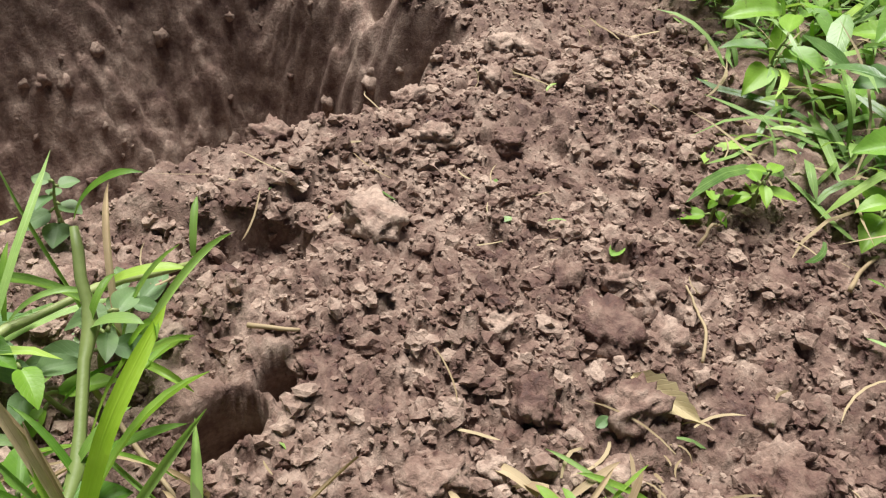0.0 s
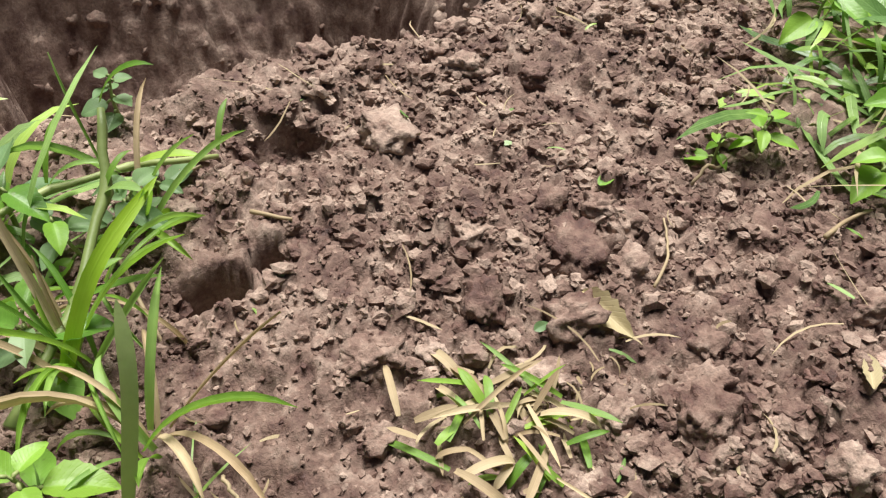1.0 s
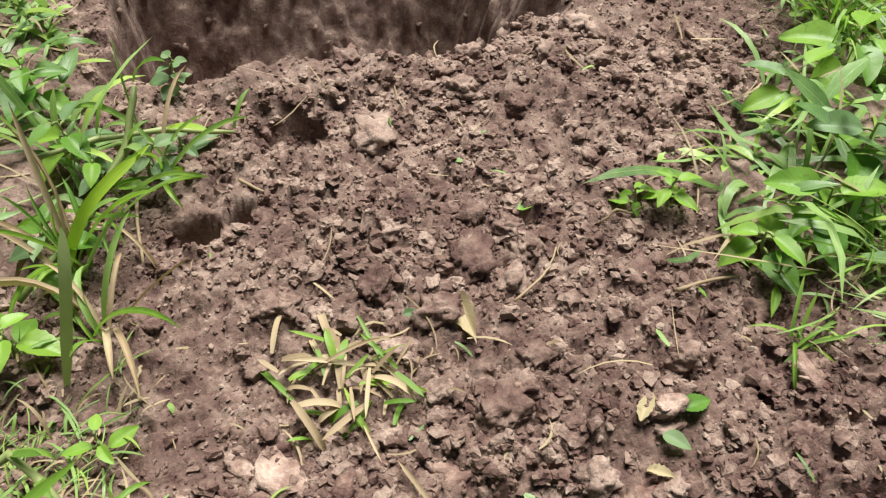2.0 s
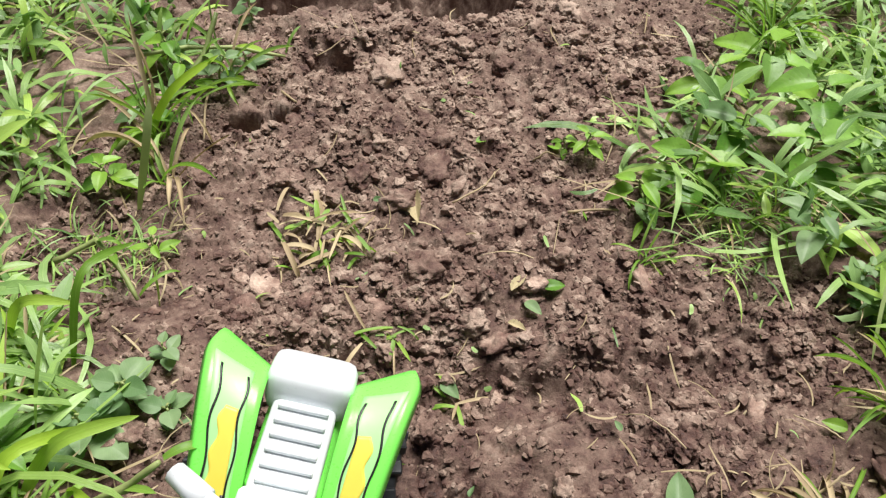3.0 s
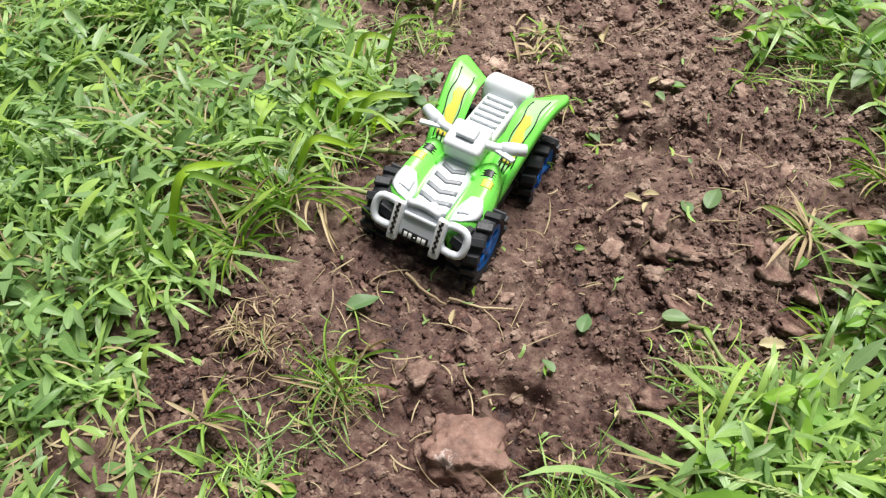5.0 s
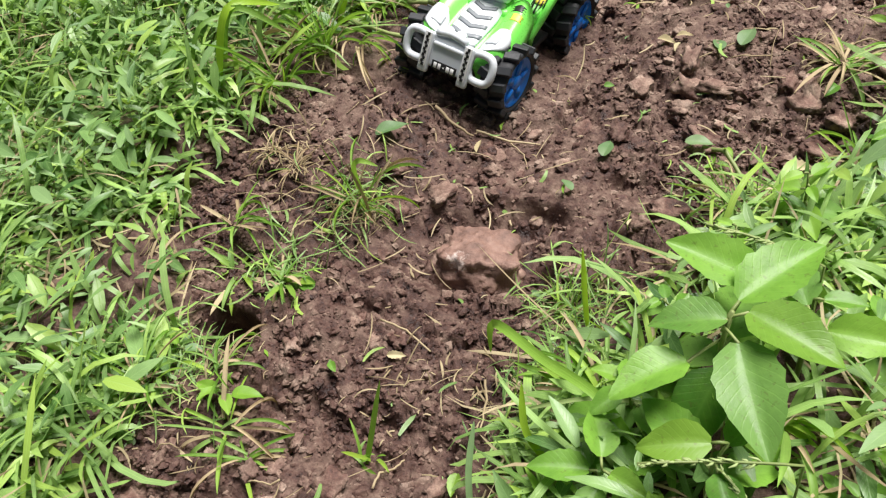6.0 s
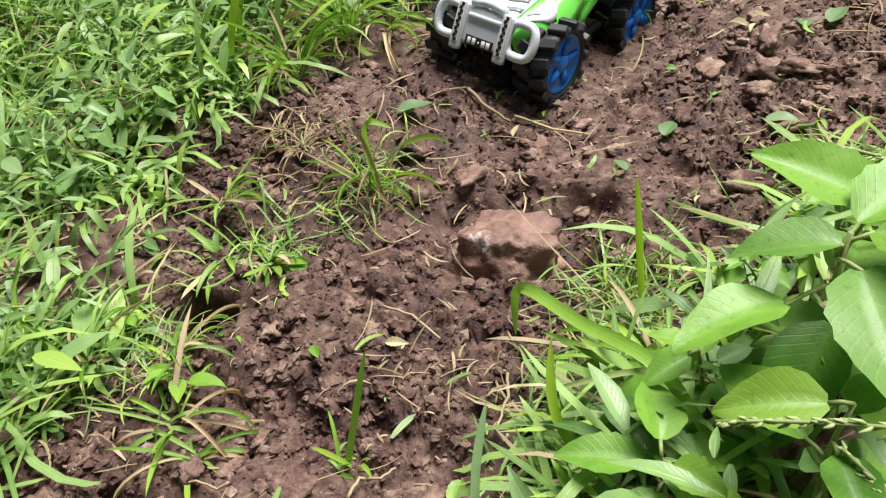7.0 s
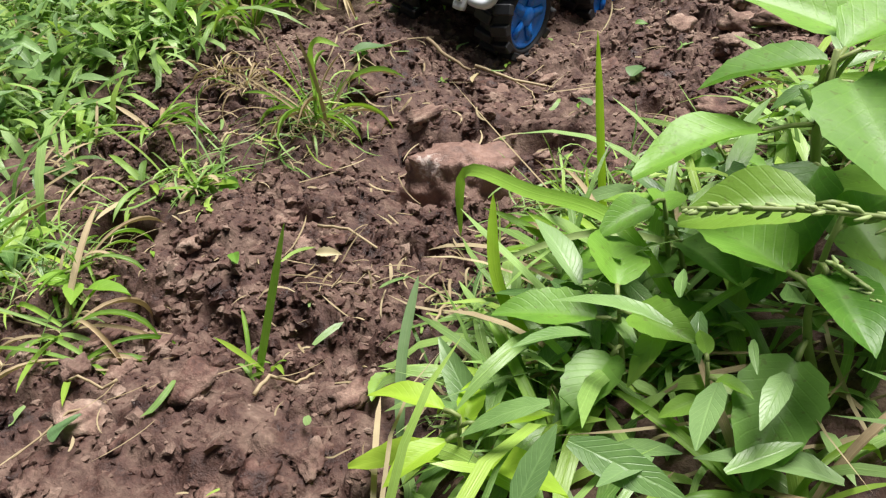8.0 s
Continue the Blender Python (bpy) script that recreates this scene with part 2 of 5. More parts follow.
def flakes(x, y, size, seed):
    """Packed soil broken into tilted plates with cracks between them, from -1 to 1."""
    u, v = x / size, y / size
    iu, iv = np.floor(u), np.floor(v)
    d1, d2 = np.full_like(u, 9.0), np.full_like(u, 9.0)
    top = np.zeros_like(u)
    for du in (-1, 0, 1):
        for dv in (-1, 0, 1):
            cu, cv = iu + du, iv + dv
            ox, oy = u - cu - 0.1 - 0.8 * lattice(cu, cv, seed), v - cv - 0.1 - 0.8 * lattice(cu, cv, seed + 1)
            d = np.hypot(ox, oy)
            t = 1.5 * (lattice(cu, cv, seed + 2) - 0.5) + 1.6 * (lattice(cu, cv, seed + 3) - 0.5) * ox + 1.6 * (lattice(cu, cv, seed + 4) - 0.5) * oy
            top = np.where(d < d1, t, top)
            d2 = np.where(d < d1, d1, np.minimum(d2, d))
            d1 = np.minimum(d1, d)
    return top - 1.1 * (1 - smooth(0.01, 0.12, d2 - d1))


def smooth(a, b, v):
    k = np.clip((v - a) / (b - a), 0, 1)
    return k * k * (3 - 2 * k)


LEFT_Y = [-0.60, -0.37, -0.31, -0.24, -0.16, -0.06, 0.01, 0.07, 0.15, 0.22, 0.28, 0.35, 0.48, 0.60, 0.66, 0.9]
LEFT_X = [-0.24, -0.23, -0.27, -0.33, -0.38, -0.36, -0.32, -0.295, -0.28, -0.275, -0.32, -0.39, -0.355, -0.31, -0.33, -0.42]
RIGHT_Y = [-0.60, -0.40, -0.31, -0.22, -0.14, -0.10, -0.02, 0.03, 0.11, 0.20, 0.28, 0.34, 0.37, 0.42, 0.46, 0.50, 0.56, 0.62, 0.72, 0.9]
RIGHT_X = [0.085, 0.07, 0.055, 0.050, 0.075, 0.10, 0.15, 0.20, 0.215, 0.26, 0.26, 0.215, 0.15, 0.10, 0.06, 0.07, 0.14, 0.19, 0.23, 0.27]


def outside(x, y):
    """How far a place lies outside the bare trail, in metres (inside: minus)."""
    return np.maximum(np.interp(y, LEFT_Y, LEFT_X) - x, x - np.interp(y, RIGHT_Y, RIGHT_X))


def dent(x, y, cx, cy, rx, ry, depth, wobble=0.3):
    d = np.sqrt(((x - cx) / rx) ** 2 + ((y - cy) / ry) ** 2) * (1 + wobble * fbm(x, y, 0.03, 2, 77))
    return -depth * (1 - smooth(0.55, 1.1, d))


PACKED = ((-0.150, -0.268, 0.062, 0.034), (-0.245, -0.200, 0.055, 0.030), (-0.035, -0.405, 0.060, 0.032), (0.050, 0.165, 0.055, 0.050), (0.020, -0.045, 0.045, 0.022), (0.120, 0.110, 0.060, 0.030), (-0.175, 0.660, 0.120, 0.030), (-0.145, -0.085, 0.050, 0.030))


def packed(x, y):
    """Where the soil is trodden smooth, from 0 to 1."""
    p = smooth(0.02, 0.20, fbm(x, y, 0.10, 3, 301)) * (1 - 0.45 * smooth(0.30, 0.45, y))
    for cx, cy, rx, ry in PACKED:
        p = np.maximum(p, 1 - smooth(0.6, 1.1, np.hypot((x - cx) / rx, (y - cy) / ry) * (1 + 0.5 * fbm(x, y, 0.03, 2, 311))))
    return p


def pit_mask(x, y):
    w = 0.035 * fbm(x, y, 0.06, 3, 5)
    return smooth(-0.012, 0.03, y + w - (0.680 + 0.30 * np.clip(x + 0.05, 0, 1) - 0.12 * np.clip(-0.26 - x, 0, 1))) * smooth(-0.345, -0.318, x + w) * (1 - smooth(-0.05, 0.06, x + w)) * (1 - smooth(0.76, 1.06, y - 0.8 * w))


def height(x, y):
    x, y = np.asarray(x, float), np.asarray(y, float)
    near = 1 - smooth(1.2, 3.0, np.hypot(x, y))
    out = outside(x, y)
    h = 0.009 * fbm(x, y, 0.22, 3, 1) + 0.012 * fbm(x, y, 0.07, 3, 11)
    reach = smooth(-0.20, -0.05, y) * (1 - smooth(0.24, 0.34, y))
    h = h - 0.020 * np.exp(-((x + 0.075 + 0.12 * np.clip(y - 0.05, -0.2, 0.2)) / 0.065) ** 2) * reach
    h = h + 0.022 * (1 - smooth(-0.235, -0.125, x)) * reach + 0.010 * smooth(-0.03, 0.04, x) * smooth(0.08, 0.16, y) * (1 - smooth(0.36, 0.42, y))
    h = h - 0.010 * smooth(-0.02, 0.05, x) * smooth(-0.06, 0.0, y) * (1 - smooth(0.06, 0.12, y))
    h = h + 0.014 * smooth(-0.005, 0.05, out + 0.02 * fbm(x, y, 0.05, 2, 21))
    crumb = smooth(-0.18, 0.22, fbm(x, y, 0.09, 3, 31) + 0.10)
    inner = (1 - 0.6 * smooth(0.0, 0.04, out)) * (1 - 0.50 * packed(x, y))
    wx, wy = x + 0.007 * fbm(x, y, 0.012, 3, 101), y + 0.007 * fbm(x, y, 0.012, 3, 105)
    h = h + inner * near * ((0.20 + 0.50 * crumb + 0.30 * crumb * smooth(0.1, 0.4, y)) * (0.30 * lumps(wx, wy, 0.021, 41) + 0.55 * lumps(wx + 0.4, wy, 0.0115, 51)) + 0.0050 * fbm(x, y, 0.013, 4, 61) + (0.0058 - 0.0034 * smooth(0.15, 0.4, y)) * flakes(wx, wy, 0.034, 201) + 0.0030 * flakes(wx, wy, 0.0135, 211) + 0.0013 * flakes(wx, wy, 0.0062, 221))
    h = h + dent(x, y, -0.249, 0.508, 0.021, 0.015, 0.100, 0.6) + dent(x, y, -0.220, 0.516, 0.016, 0.011, 0.080, 0.6)
    h = h + dent(x, y, -0.185, 0.600, 0.030, 0.022, 0.022)
    h = h + dent(x, y, -0.062, -0.150, 0.085, 0.062, 0.020) + dent(x, y, -0.035, -0.088, 0.036, 0.020, 0.020) + dent(x, y, -0.234, -0.301, 0.034, 0.024, 0.120)
    h = h + dent(x, y, -0.030, -0.340, 0.060, 0.030, 0.017) + dent(x, y, -0.13, -0.345, 0.06, 0.022, 0.012)
    h = h + dent(x, y, 0.10, 0.255, 0.12, 0.028, 0.014) + dent(x, y, -0.02, 0.245, 0.05, 0.03, 0.016) + dent(x, y, -0.16, 0.265, 0.06, 0.022, 0.010)
    h = h + dent(x, y, 0.06, -0.035, 0.06, 0.022, 0.014) + dent(x, y, -0.680, 0.220, 0.055, 0.04, 0.09)
    # smooth packed patches
    h = h - dent(x, y, -0.155, -0.270, 0.055, 0.030, 0.010) - dent(x, y, -0.245, -0.205, 0.050, 0.026, 0.012) - dent(x, y, -0.035, -0.405, 0.05, 0.026, 0.008)
    h = h - dent(x, y, -0.17, 0.655, 0.12, 0.03, 0.012)
    pit = pit_mask(x, y)
    h = h - pit * (0.30 + 0.05 * fbm(x, y, 0.07, 4, 71)) + 0.022 * smooth(0.03, 0.3, pit) * fbm(x, y, 0.035, 4, 171) + smooth(0.02, 0.2, pit) * (0.22 * lumps(wx, wy, 0.034, 141) + 0.2 * lumps(wx, wy, 0.018, 151)) + 0.04 * smooth(0.92, 1.0, y) * (1 - smooth(0.0, 0.2, x))
    return h * near + (1 - near) * 0.02


def axis(lo, hi, fine, wide_lo, wide_hi, mid, far):
    a = list(np.arange(lo, hi, fine))
    for sign, edge, limit in ((1, a[-1], wide_hi), (-1, a[0], wide_lo)):
        extra, v, step = [], edge, fine
        while abs(v) < far:
            step = min(step * 1.25, mid) if sign * (limit - v) > 0 else step * 1.6
            v += sign * step
            extra.append(v)
        a = a + extra if sign > 0 else extra[::-1] + a
    return np.array(a)


def mesh_from(name, verts, quads, uvs=None, smooth_shade=True):
    """A mesh from arrays of corners and equal-sided faces."""
    me = bpy.data.meshes.new(name)
    verts, quads = np.asarray(verts, np.float32), np.asarray(quads, np.int32)
    k = quads.shape[1]
    me.vertices.add(len(verts))
    me.vertices.foreach_set("co", verts.ravel())
    me.loops.add(quads.size)
    me.loops.foreach_set("vertex_index", quads.ravel())
    me.polygons.add(len(quads))
    me.polygons.foreach_set("loop_start", np.arange(0, quads.size, k, dtype=np.int32))
    me.polygons.foreach_set("loop_total", np.full(len(quads), k, np.int32))
    me.update(calc_edges=True)
    if uvs is not None:
        layer = me.uv_layers.new(name="leaf")
        layer.data.foreach_set("uv", np.asarray(uvs, np.float32)[quads.ravel()].ravel())
    me.polygons.foreach_set("use_smooth", np.full(len(quads), smooth_shade))
    me.validate()
    return me


def grid_faces(nu, nv):
    i = np.arange(nu * nv).reshape(nu, nv)
    return np.stack([i[:-1, :-1], i[1:, :-1], i[1:, 1:], i[:-1, 1:]], -1).reshape(-1, 4)


GX = axis(-0.40, 0.27, 0.0022, -1.5, 0.9, 0.02, 80.0)
GY = axis(-0.56, 1.06, 0.0022, -0.9, 1.6, 0.02, 80.0)
gx, gy = np.meshgrid(GX, GY, indexing="ij")
ground = new("ground", mesh_from("ground", np.stack([gx, gy, height(gx, gy)], -1).reshape(-1, 3), grid_faces(len(GX), len(GY))))
ground.data.materials.append(M_SOIL)
tagged(ground, "bare red-brown garden soil trail between weedy grass banks", "ground", kind="structure")


def z_at(x, y):
    return float(height(np.array([x]), np.array([y]))[0])


# ---- helpers for things ----
def empty(name, m=None):
    ob = new(name)
    if m is not None:
        ob.matrix_world = m
    return ob


def put(name, me, mat, parent=None, label="", m=None):
    ob = new(name, me)
    if mat is not None and not me.materials:
        me.materials.append(mat)
    if parent is not None:
        ob.parent = parent
    if m is not None:
        ob.matrix_local = m
    if label:
        ob["label"] = label
    return ob


def part(name, bm, mat, parent, label="", m=None, smooth_shade=True):
    me = bpy.data.meshes.new(name)
    bmesh.ops.recalc_face_normals(bm, faces=bm.faces)
    bm.to_mesh(me)
    bm.free()
    me.polygons.foreach_set("use_smooth", [smooth_shade] * len(me.polygons))
    return put(name, me, mat, parent, label, m)


def block(sx, sy, sz, bevel=0.002, m=None, segments=2):
    bm = bmesh.new()
    bmesh.ops.create_cube(bm, size=1)
    bmesh.ops.scale(bm, vec=(sx, sy, sz), verts=bm.verts)
    bmesh.ops.bevel(bm, geom=bm.edges[:], offset=min(bevel, 0.45 * min(sx, sy, sz)), segments=segments, profile=0.7, affect="EDGES")
    if m is not None:
        bmesh.ops.transform(bm, matrix=m, verts=bm.verts)
    return bm


def tube(points, radius, sides=8, closed=False):
    """A round rod along points; radius may be a number or one for each point."""
    pts = [Vector(p) for p in points]
    n = len(pts)
    radii = radius if isinstance(radius, (list, tuple)) else [radius] * n
    verts, faces = [], []
    normal = Vector((0.31, 0.22, 0.93))
    for i, p in enumerate(pts):
        a, b = (pts[i - 1], pts[(i + 1) % n]) if closed else (pts[max(i - 1, 0)], pts[min(i + 1, n - 1)])
        t = (b - a).normalized()
        normal = (normal - t * normal.dot(t)).normalized()
        other = t.cross(normal)
        for k in range(sides):
            c = 2 * math.pi * k / sides
            verts.append(p + (normal * math.cos(c) + other * math.sin(c)) * radii[i])
    for i in range(n if closed else n - 1):
        j = (i + 1) % n
        for k in range(sides):
            k2 = (k + 1) % sides
            faces.append((i * sides + k, j * sides + k, j * sides + k2, i * sides + k2))
    bm = bmesh.new()
    bv = [bm.verts.new(v) for v in verts]
    for f in faces:
        bm.faces.new([bv[q] for q in f])
    if not closed:
        bm.faces.new([bv[k] for k in range(sides)][::-1])
        bm.faces.new([bv[(n - 1) * sides + k] for k in range(sides)])
    return bm


def plate(outline, thick, bevel=0.0, m=None):
    """A flat plate cut to an outline in x and y."""
    bm = bmesh.new()
    f = bm.faces.new([bm.verts.new((x, y, 0)) for x, y in outline])
    ext = bmesh.ops.extrude_face_region(bm, geom=[f])
    bmesh.ops.translate(bm, vec=(0, 0, thick), verts=[v for v in ext["geom"] if isinstance(v, bmesh.types.BMVert)])
    if bevel:
        bmesh.ops.bevel(bm, geom=bm.edges[:], offset=bevel, segments=2, affect="EDGES")
    if m is not None:
        bmesh.ops.transform(bm, matrix=m, verts=bm.verts)
    return bm


# ---- toy quad bike ----
def surf(fn, thick, nu=16, nv=12, u0=0.0, u1=1.0, s0=0.0, s1=1.0, lift=0.0):
    """A moulded panel from fn(u, s), thickened along its own normals."""
    u, s = np.meshgrid(np.linspace(u0, u1, nu), np.linspace(s0, s1, nv), indexing="ij")
    p = np.stack(fn(u, s), -1)
    n = np.cross(np.gradient(p, axis=0), np.gradient(p, axis=1))
    n /= np.linalg.norm(n, axis=-1, keepdims=True) + 1e-12
    n *= np.sign(n[..., 2:3].mean() or 1)
    top, low = (p + n * lift).reshape(-1, 3), (p + n * (lift - thick)).reshape(-1, 3)
    i = np.arange(nu * nv).reshape(nu, nv)
    rim = np.concatenate([i[:, 0], i[-1, 1:], i[-2::-1, -1], i[0, -2:0:-1]])
    k = nu * nv
    faces = np.concatenate([grid_faces(nu, nv), grid_faces(nu, nv)[:, ::-1] + k, np.stack([rim, rim + k, np.roll(rim, -1) + k, np.roll(rim, -1)], -1)])
    bm = bmesh.new()
    bv = [bm.verts.new(v) for v in np.concatenate([top, low])]
    for q in faces:
        bm.faces.new([bv[int(a)] for a in q])
    return bm


def tyre_bm(r=0.0365, w=0.030):
    """The lathed carcass of a tyre round the y axis."""
    prof = [(0.66, -0.40), (0.80, -0.50), (0.90, -0.44), (0.92, -0.2), (0.92, 0.2), (0.90, 0.44), (0.82, 0.50), (0.76, 0.47), (0.745, 0.38), (0.66, 0.36)]
    bm = bmesh.new()
    sides = 36
    rings = [[bm.verts.new((r * q * math.cos(2 * math.pi * k / sides), w * y, r * q * math.sin(2 * math.pi * k / sides))) for q, y in prof] for k in range(sides)]
    for k in range(sides):
        a, b = rings[k], rings[(k + 1) % sides]
        for j in range(len(prof)):
            bm.faces.new((a[j], b[j], b[(j + 1) % len(prof)], a[(j + 1) % len(prof)]))
    return bm


def tread(wheel, lug, r=0.0365, w=0.030, lugs=13):
    """Two staggered rows of tread blocks round a tyre."""
    for k in range(lugs):
        for side in (-1, 1):
            c = 2 * math.pi * (k + (0.5 if side > 0 else 0)) / lugs
            put("tread_block", lug, None, wheel, "", Matrix.Rotation(c, 4, "Y") @ pose(0, side * w * 0.27, r * 0.935, 0, 0, side * 14))


def rim_bm(r=0.0270, depth=0.006):
    """A blue wheel disc with a raised lip, five flared spokes and a hub."""
    bm = bmesh.new()
    sides = 40
    prof = [(1.0, -1.0), (1.0, 0.55), (0.94, 0.75), (0.84, 0.35), (0.32, 0.2), (0.28, 0.7), (0.12, 0.85), (0.0, 0.85)]
    rings = []
    for q, y in prof[:-1]:
        rings.append([bm.verts.new((r * q * math.cos(2 * math.pi * k / sides), depth * y, r * q * math.sin(2 * math.pi * k / sides))) for k in range(sides)])
    tip = bm.verts.new((0, depth * 0.85, 0))
    for a, b in zip(rings, rings[1:]):
        for k in range(sides):
            bm.faces.new((a[k], a[(k + 1) % sides], b[(k + 1) % sides], b[k]))
    for k in range(sides):
        bm.faces.new((rings[-1][k], rings[-1][(k + 1) % sides], tip))
    for k in range(5):
        m = Matrix.Rotation(2 * math.pi * k / 5, 4, "Y") @ pose(0, depth * 0.42, r * 0.56)
        got = bmesh.ops.create_cube(bm, size=1, matrix=m @ Matrix.Diagonal((r * 0.30, depth * 0.5, r * 0.58, 1)))
        bmesh.ops.bevel(bm, geom=list({e for v in got["verts"] for e in v.link_edges}), offset=0.001, segments=2, affect="EDGES")
    return bm


def hood(u, t):
    """Front fenders and bonnet: u from the cockpit to the nose, t from -1 to 1 across."""
    x = 0.016 + 0.084 * u
    w = 0.046 + 0.008 * np.sin(np.pi * np.clip(u, 0, 1) * 0.9) - 0.020 * np.clip((u - 0.72) / 0.28, 0, 1) ** 2.2
    a = np.abs(t)
    z = 0.086 - 0.026 * u ** 1.2 + 0.0065 * np.exp(-((a - 0.72) / 0.22) ** 2) - 0.0035 * np.exp(-((a - 0.40) / 0.09) ** 2)
    z = z - 0.018 * np.clip((a - 0.80) / 0.20, 0, 1) ** 1.8 - 0.014 * np.clip((u - 0.86) / 0.14, 0, 1) ** 1.8
    x = x - 0.010 * np.clip((u - 0.8) / 0.2, 0, 1) * a ** 3 - 0.006 * np.clip((u - 0.8) / 0.2, 0, 1) * (1 - a) ** 2
    return x, w * t, z


def fin(side):
    def f(u, s):
        y0 = 0.021 + 0.004 * u
        y1 = 0.047 + 0.021 * u - 0.006 * np.clip((u - 0.8) / 0.2, 0, 1) ** 2
        x = 0.012 - 0.098 * u + 0.012 * s * (1 - u) - 0.012 * s * u
        z = 0.060 + 0.056 * np.sin(np.clip(u, 0, 1) * 2.15) ** 1.25 + 0.016 * s * u - 0.006 * np.sin(np.pi * s) * (1 - u) - 0.010 * np.clip((s - 0.85) / 0.15, 0, 1) ** 2
        return x, side * (y0 + (y1 - y0) * s), z
    return f


def quad_bike(m):
    toy = tagged(empty("toy_quad_bike", m), "bright green plastic toy quad bike with blue rims and grey bumper", "toy vehicle")
    part("chassis", block(0.165, 0.044, 0.026, 0.004, pose(0, 0, 0.040)), M_BLACK, toy)
    for x in (0.067, -0.068):
        part("axle", tube([(x, -0.05, 0.0345), (x, 0.05, 0.0345)], 0.004, 8), M_BLACK, toy)
        part("gearbox", block(0.038, 0.052, 0.030, 0.006, pose(x * 0.93, 0, 0.046)), M_BLACK, toy)
    tyre_me = rim_me = None
    lug_bm = block(0.0365 * 0.24, 0.030 * 0.54, 0.0365 * 0.20, 0.0009, None, 1)
    lug = bpy.data.meshes.new("tread_block")
    lug_bm.to_mesh(lug)
    lug_bm.free()
    lug.materials.append(M_TYRE)
    for x in (0.067, -0.068):
        for side in (1, -1):
            place = pose(x, side * 0.0480, 0.0345, 0, 0, 0 if side > 0 else 180) @ Matrix.Rotation(random.uniform(0, 1.2), 4, "Y")
            if tyre_me is None:
                w = part("wheel", tyre_bm(), M_TYRE, toy, "black chunky-treaded plastic tyre", place)
                r = part("rim", rim_bm(), M_BLUE, w, "blue five-spoke wheel disc", pose(0, 0.0085, 0))
                tyre_me, rim_me = w.data, r.data
            else:
                w = put("wheel", tyre_me, None, toy, "black chunky-treaded plastic tyre", place)
                put("rim", rim_me, None, w, "blue five-spoke wheel disc", pose(0, 0.0085, 0))
            tread(w, lug)
    front = part("bonnet", surf(lambda u, s: hood(u, 2 * s - 1), 0.0022, 30, 41), M_GREEN, toy, "bright green bonnet with bulging fenders")
    part("tank", block(0.05, 0.050, 0.036, 0.009, pose(0.012, 0, 0.066), 3), M_GREEN, toy)
    part("centre_strip", surf(lambda u, s: hood(0.10 + 0.84 * u, (0.36 - 0.10 * np.abs(u - 0.3)) * (2 * s - 1)), 0.003, 18, 9, lift=0.0024), M_PALE, front, "pale silver bonnet strip")
    for k in range(5):
        u = 0.20 + 0.145 * k
        def chevron(a, s, u=u):
            t = 2 * s - 1
            return hood(u + 0.055 * a + 0.055 * (1 - np.abs(t)), (0.25 + 0.02 * k) * t)
        part("vent", surf(chevron, 0.0012, 4, 11, lift=0.0031), M_VENT, front, "dark grey chevron vent slot")
    for side in (1, -1):
        part("headlight", surf(lambda u, s: hood(0.50 + 0.36 * u, side * (0.60 + (0.10 + 0.14 * np.sin(np.pi * np.clip(u, 0.03, 0.97))) * (2 * s - 1) + 0.08 * (1 - u))), 0.002, 12, 9, lift=0.0016), M_LENS, front, "clear silver headlight")
        part("headlight_bulb", surf(lambda u, s: hood(0.60 + 0.14 * u, side * (0.62 + 0.10 * (2 * s - 1))), 0.001, 6, 6, lift=0.0026), M_GREY, front)
        part("sticker", surf(lambda u, s: hood(0.10 + 0.10 * u, side * (0.68 + 0.16 * (2 * s - 1) * (0.4 + 0.6 * np.sin(9 * u) ** 2))), 0.0006, 9, 7, lift=0.0005), M_INK, front, "black tribal sticker")
        part("sticker", surf(lambda u, s: hood(0.24 + 0.10 * u, side * (0.72 + 0.13 * (2 * s - 1) * (0.55 + 0.45 * np.cos(11 * u) ** 2))), 0.0006, 9, 7, lift=0.0005), M_YELLOW, front, "small yellow sticker")
        f = fin(side)
        fender = part("rear_fender", surf(f, 0.0024, 24, 12), M_GREEN, toy, "upswept green rear fender")
        # this panel's paleness is painted sheen over the green
        part("sticker", surf(lambda u, s: f(0.16 + 0.66 * u, 0.20 + 0.62 * s * (0.75 + 0.25 * u)), 0.0006, 22, 8, lift=0.0005), M_SHEEN_GREEN, fender, "green sticker panel with pale sheen in its colour")
        part("sticker", surf(lambda u, s: f(0.22 + 0.36 * u, 0.30 + (0.40 - 0.16 * u) * s + 0.04 * np.sin(17 * u) * s), 0.0006, 22, 8, lift=0.0010), M_YELLOW, fender, "ragged yellow flame sticker")
        for q in (0.0, 1.0):
            part("sticker_line", surf(lambda u, s: f(0.20 + 0.56 * u, 0.24 + q * (0.50 - 0.10 * u) + 0.03 * np.sin(13 * u + q) + 0.035 * s), 0.0005, 24, 3, lift=0.0012), M_INK, fender, "thin black sticker line")
        for q in range(3):
            part("sticker_line", surf(lambda u, s: f(0.15 + 0.10 * u, 0.30 + 0.16 * q + 0.06 * s), 0.0005, 6, 3, lift=0.0012), M_INK, fender, "thin black sticker line")
        part("fender_skirt", plate([(0.018, 0), (0.006, -0.026), (-0.002, -0.004), (-0.030, 0.006), (-0.026, 0.016), (0.010, 0.012)], 0.0024, 0.0004, pose(0.004, side * 0.0435, 0.064, 90, 0, 0)), M_GREEN, toy)
